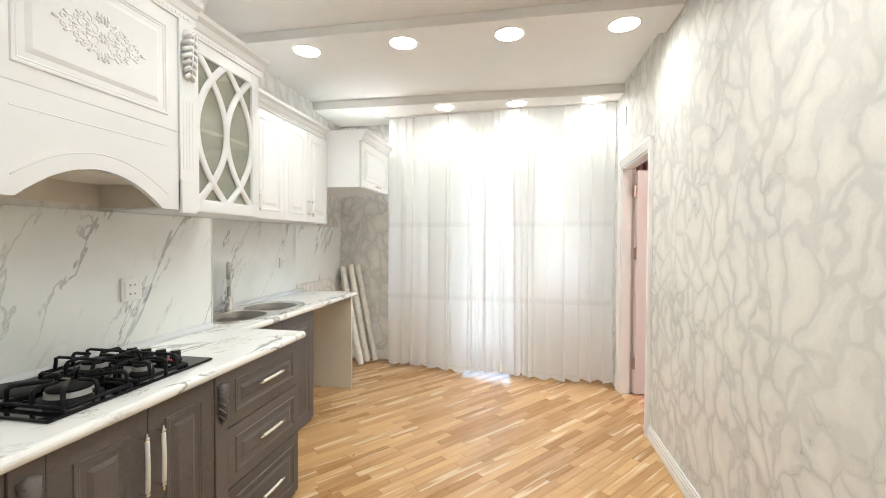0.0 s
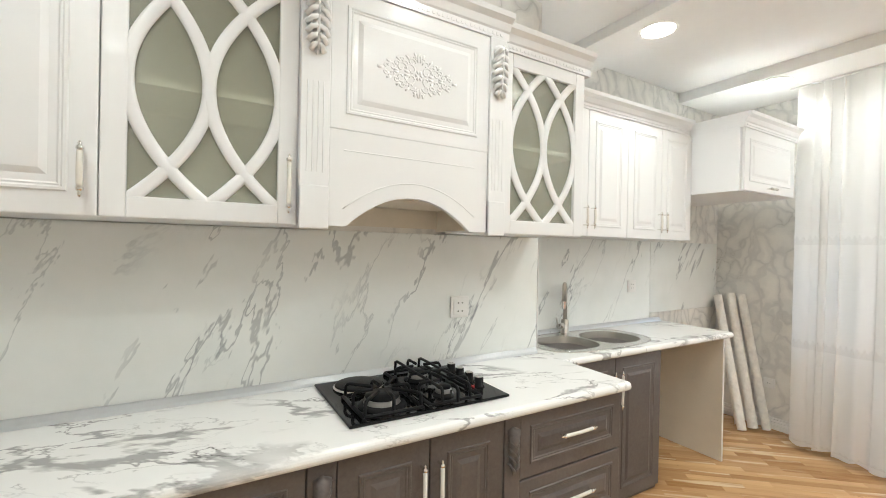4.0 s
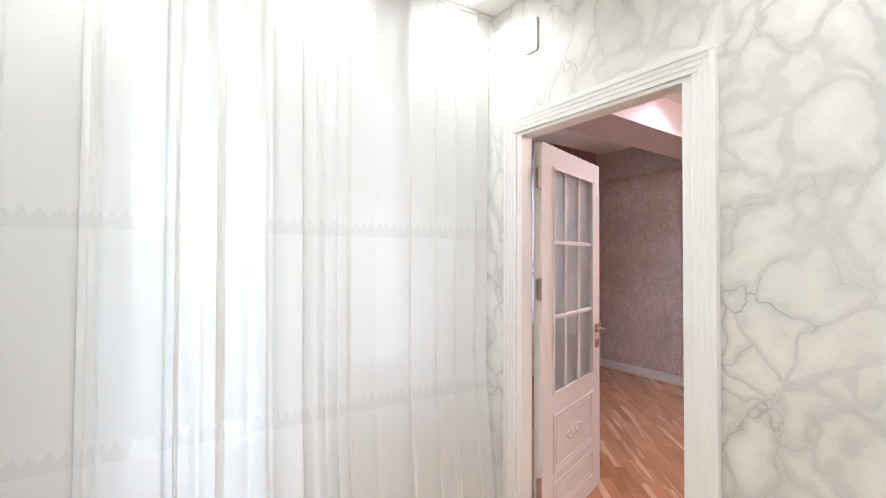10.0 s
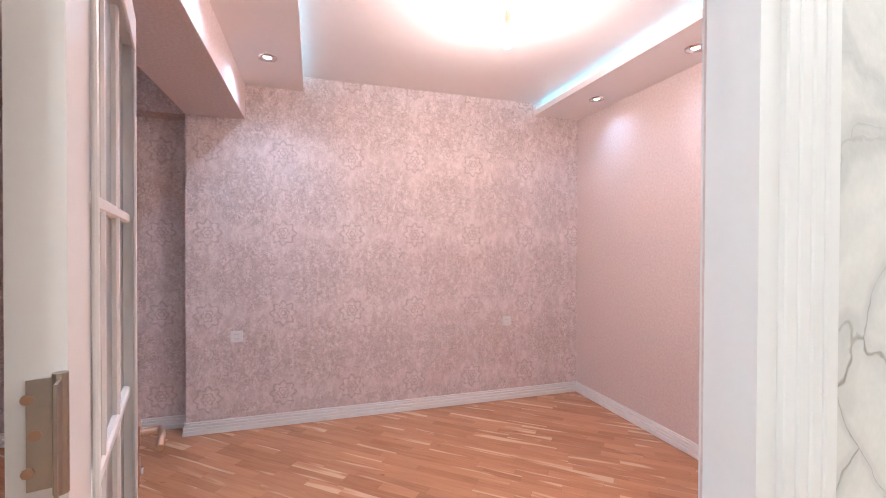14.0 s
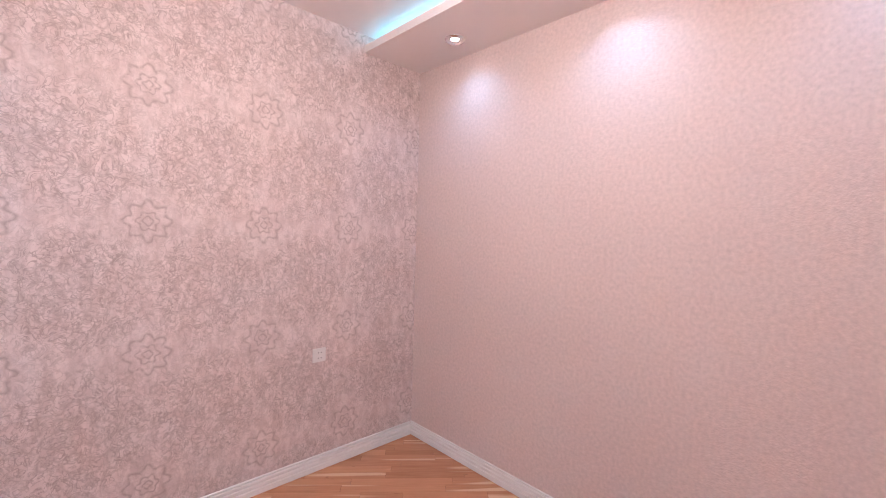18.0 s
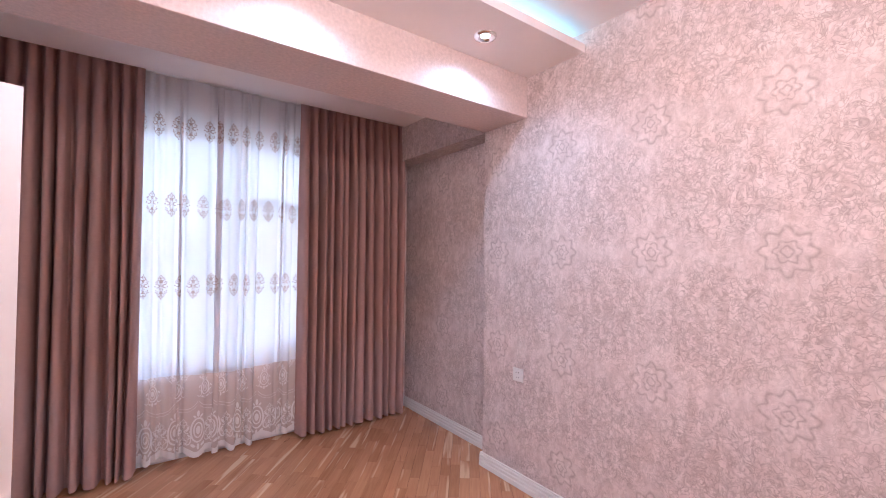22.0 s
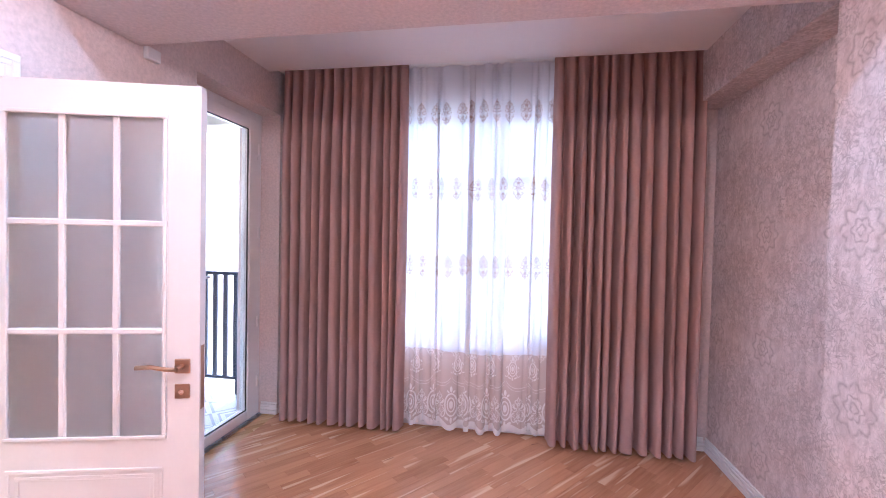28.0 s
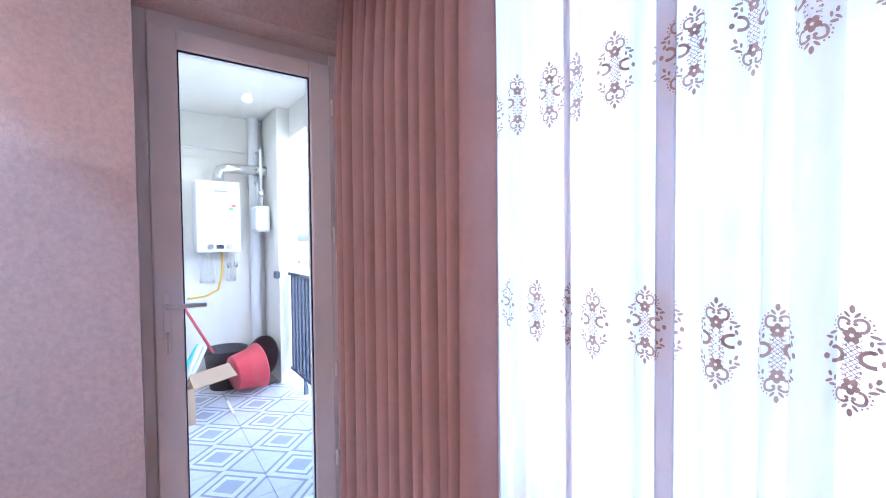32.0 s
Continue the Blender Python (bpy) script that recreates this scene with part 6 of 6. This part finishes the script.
def tower(x0, x1, y, z1, bays, wall, label, strips=()):
    """A block of flats whose long side looks south, with a window and a parapet for each bay and storey."""
    t = thing("apartment_tower", ((x0 + x1) / 2, y, -27.0), label, "apartment building", "towers outside")
    part("wall", block(x0, x1, y, y + 16, -27.0, z1), wall, t)
    part("roof", block(x0 - 0.4, x1 + 0.4, y - 0.4, y + 16.4, z1, z1 + 0.8), GREYP, t)
    for a, b in strips:
        part("blue_strip", block(a, b, y - 0.25, y - 0.002, -27.0, z1), BLUEP, t)
    glazing = shared("window", block(-0.85, 0.85, -0.10, -0.004, 0, 1.5), PANE_D)
    frame_me = shared("window_frame", blocks((-0.95, -0.85, -0.14, -0.004, -0.1, 1.6), (0.85, 0.95, -0.14, -0.004, -0.1, 1.6), (-0.04, 0.04, -0.14, -0.101, 0, 1.5)), FACADE)
    loggia = shared("window", block(-1.5, 1.5, -0.10, -0.004, 0, 2.0), PANE_D)
    parapet = shared("balcony", blocks((-1.7, 1.7, -1.0, -0.85, -0.25, 0.95), (-1.7, 1.7, -0.85, -0.004, -0.25, -0.08), (-1.7, -1.55, -0.85, -0.004, -0.08, 0.95), (1.55, 1.7, -0.85, -0.004, -0.08, 0.95)), FACADE)
    # flat band with no recess behind it; its colour carries the shade
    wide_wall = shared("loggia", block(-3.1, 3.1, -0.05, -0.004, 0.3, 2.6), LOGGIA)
    wide_pane = shared("window", blocks((-2.9, -1.1, -0.10, -0.052, 0.3, 2.4), (-0.5, 0.3, -0.10, -0.052, 0.7, 2.2)), PANE_D)
    wide_front = shared("balcony", blocks((-3.15, 3.15, -1.1, -0.95, -0.25, 1.35), (-3.15, 3.15, -0.95, -0.004, -0.25, -0.08), (-3.15, -3.0, -0.95, -0.004, -0.08, 1.35), (3.0, 3.15, -0.95, -0.004, -0.08, 1.35)), FACADE)
    french = shared("balcony", block(-0.8, 0.8, -0.3, -0.15, -0.1, 0.8), GREYP)
    z = -26.0
    while z < z1 - 2.6:
        for cx, kind in bays:
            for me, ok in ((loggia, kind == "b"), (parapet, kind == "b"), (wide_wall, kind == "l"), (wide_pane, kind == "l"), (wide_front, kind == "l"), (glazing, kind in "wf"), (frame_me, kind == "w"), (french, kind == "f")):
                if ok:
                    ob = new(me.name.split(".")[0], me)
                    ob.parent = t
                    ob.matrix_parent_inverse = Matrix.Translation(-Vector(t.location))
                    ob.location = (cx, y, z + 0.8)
        z += 3.05
    return t


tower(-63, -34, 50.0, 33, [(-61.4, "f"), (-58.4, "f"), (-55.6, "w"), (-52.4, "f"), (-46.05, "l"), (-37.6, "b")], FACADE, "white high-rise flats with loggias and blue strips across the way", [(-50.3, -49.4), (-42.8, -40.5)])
tower(-96, -66, 56.0, 36, [(-93, "b"), (-88.6, "f"), (-84.5, "w"), (-80.0, "f"), (-76.0, "f"), (-71.6, "w"), (-68.4, "f")], FACADE_B, "pale high-rise flats with french balconies, across the way", [(-91.0, -90.2)])
tower(-135, -104, 75.0, 20, [(-131 + 4.2 * k, "f" if k % 2 else "w") for k in range(7)], FACADE, "far white high-rise flats beyond the towers")
rnd = random.Random(17)
for k in range(14):
    x, y = -190 - rnd.uniform(0, 260), 60 + 22 * k + rnd.uniform(-8, 8)
    h, w = rnd.uniform(6, 22), rnd.uniform(9, 20)
    b = thing("distant_house", (x, y, -27), "small pale building in the hazy distance", "house", "distant buildings")
    part("wall", block(x - w, x + w, y - 7, y + 7, -27, -27 + h), rnd.choice((FACADE, FACADE_B)), b)
    part("roof", prism([(x - w - 0.5, -27 + h), (x + w + 0.5, -27 + h), (x, -27 + h + 3)], y - 7.5, y + 7.5, "y"), material("tile roof", (0.32, 0.19, 0.15), 0.8, scale=0.5, bump=0.0), b)
verts, faces = [], []
for k in range(2600):
    cx, cy = -130 - rnd.uniform(0, 300), 45 + rnd.uniform(0, 330)
    c = Vector((cx, cy, -27 + rnd.uniform(1.0, 7.0)))
    u, v = Vector((rnd.uniform(-1, 1), rnd.uniform(-1, 1), rnd.uniform(-1, 1))), Vector((rnd.uniform(-1, 1), rnd.uniform(-1, 1), rnd.uniform(-1, 1)))
    n = len(verts)
    verts += [c + 2.2 * u, c + 2.2 * v, c - 2.2 * u, c - 2.2 * v]
    faces.append((n, n + 1, n + 2, n + 3))
me = bpy.data.meshes.new("tree_belt")
me.from_pydata([tuple(v) for v in verts], [], faces)
me.materials.append(material("foliage", (0.06, 0.10, 0.04), 0.8, vary=0.4, scale=0.1, bump=0.0))
tagged(new("tree_belt", me), "belt of dark green trees in the distance", "trees", kind="stuff")

# ---- balcony tiles ----
def tile_look():
    mat, nt, bsdf = bare("patterned tile", 0.25)
    where = node(nt, "TexCoord").outputs["Object"]
    sep = node(nt, "SeparateXYZ")
    nt.links.new(where, sep.inputs[0])
    ax = calc(nt, "ABSOLUTE", sep.outputs[0])
    ay = calc(nt, "ABSOLUTE", sep.outputs[1])
    d = calc(nt, "ADD", ax, ay)
    col = ramp(nt, calc(nt, "MULTIPLY", d, 2.4), [(0.0, (0.42, 0.44, 0.49)), (0.20, (0.42, 0.44, 0.49)), (0.21, (0.74, 0.75, 0.77)), (0.30, (0.74, 0.75, 0.77)), (0.31, (0.33, 0.35, 0.40)), (0.36, (0.33, 0.35, 0.40)), (0.37, (0.70, 0.71, 0.73)), (0.48, (0.70, 0.71, 0.73)), (0.49, (0.36, 0.38, 0.43)), (0.55, (0.36, 0.38, 0.43)), (0.56, (0.66, 0.67, 0.69))], "CONSTANT")
    worn = ramp(nt, noise_tex(nt, where, 25, 4), [(0.3, (0.88, 0.88, 0.88)), (0.7, (1, 1, 1))])
    nt.links.new(blend(nt, 1.0, col, worn, "MULTIPLY"), bsdf.inputs["Base Color"])
    return mat


TILE = tile_look()
size = 0.40
tile_me = shared("tile", block(-size / 2 + 0.0015, size / 2 - 0.0015, -size / 2 + 0.0015, size / 2 - 0.0015, -0.012, 0.0, 0.0015, 1), TILE)
balcony_floor = bpy.data.objects["floor_balcony"]
for i in range(7):
    for j in range(4):
        ob = new("tile", tile_me)
        ob.parent = balcony_floor
        ob.location = (-1.75 + size * (i + 0.5), 5.29 + size * (j + 0.5), 0.0)

# ---- parquet staves ----
def clip(poly, axis, limit, keep_low):
    out = []
    for p, q in zip(poly, poly[1:] + poly[:1]):
        inside = lambda v: (v[axis] <= limit) == keep_low
        if inside(p):
            out.append(p)
        if inside(p) != inside(q):
            f = (limit - p[axis]) / (q[axis] - p[axis])
            out.append((p[0] + f * (q[0] - p[0]), p[1] + f * (q[1] - p[1])))
    return out


LENGTHS, WIDTH, GAP, TOP = (0.24, 0.32, 0.40, 0.48, 0.60), 0.055, 0.0010, 0.0
stave_me = {n: shared("stave", block(-n / 2 + GAP / 2, n / 2 - GAP / 2, -WIDTH / 2 + GAP / 2, WIDTH / 2 - GAP / 2, -0.011, TOP, 0.0009, 1), STAVE) for n in LENGTHS}
co, si = math.cos(radians(PLANK_TURN)), math.sin(radians(PLANK_TURN))
rest, whole = {False: ([], []), True: ([], [])}, []
rnd = random.Random(31)
for x0, x1, y0, y1 in ((-1.84, 1.06, -1.2, 5.09), (1.16, 4.35, 1.80, 6.46), (1.06, 1.16, 3.726, 4.477), (1.02, 1.16, 5.50, 6.385)):
    mx, my = (x0 + x1) / 2, (y0 + y1) / 2
    reach = math.hypot(x1 - x0, y1 - y0) / 2 + LENGTHS[-1]
    wide = 0.066 if x1 > 2 else WIDTH
    for r in range(int(-reach / wide), int(reach / wide) + 1):
        end, v = -reach - rnd.uniform(0, LENGTHS[-1]), r * wide
        while end < reach:
            long = rnd.choice(LENGTHS)
            u, end = end + long / 2, end + long
            cx, cy = mx + u * co - v * si, my + u * si + v * co
            corners = [(cx + a * co - b * si, cy + a * si + b * co) for a, b in ((-(long - GAP) / 2, -(wide - GAP) / 2), ((long - GAP) / 2, -(wide - GAP) / 2), ((long - GAP) / 2, (wide - GAP) / 2), (-(long - GAP) / 2, (wide - GAP) / 2))]
            poly = corners
            for axis, limit, low in ((0, x0, False), (0, x1, True), (1, y0, False), (1, y1, True)):
                poly = clip(poly, axis, limit, low) if poly else poly
            if len(poly) < 3:
                continue
            rest_v, rest_f = rest[x1 > 2]
            if poly == corners and len(whole) < 300 and -0.95 < cx < 0.9 and 1.0 < cy < 4.8:
                whole.append((cx, cy, long))
                continue
            n, m = len(rest_v), len(poly)
            rest_v += [(x, y, TOP) for x, y in poly] + [(x, y, -0.011) for x, y in poly]
            rest_f.append(tuple(range(n, n + m)))
            rest_f += [(n + i, n + m + i, n + m + (i + 1) % m, n + (i + 1) % m) for i in range(m)]
for room, mat in ((False, STAVE_ALL), (True, STAVE_ROOM)):
    me = bpy.data.meshes.new("staves")
    me.from_pydata(rest[room][0], [], rest[room][1])
    me.materials.append(mat)
    joined = new("staves", me)
    joined.parent = floor
    tagged(joined, kind="stuff")
for cx, cy, long in whole:
    ob = new("stave", stave_me[long])
    ob.parent = floor
    ob.location, ob.rotation_euler = (cx, cy, 0), (0, 0, radians(PLANK_TURN))
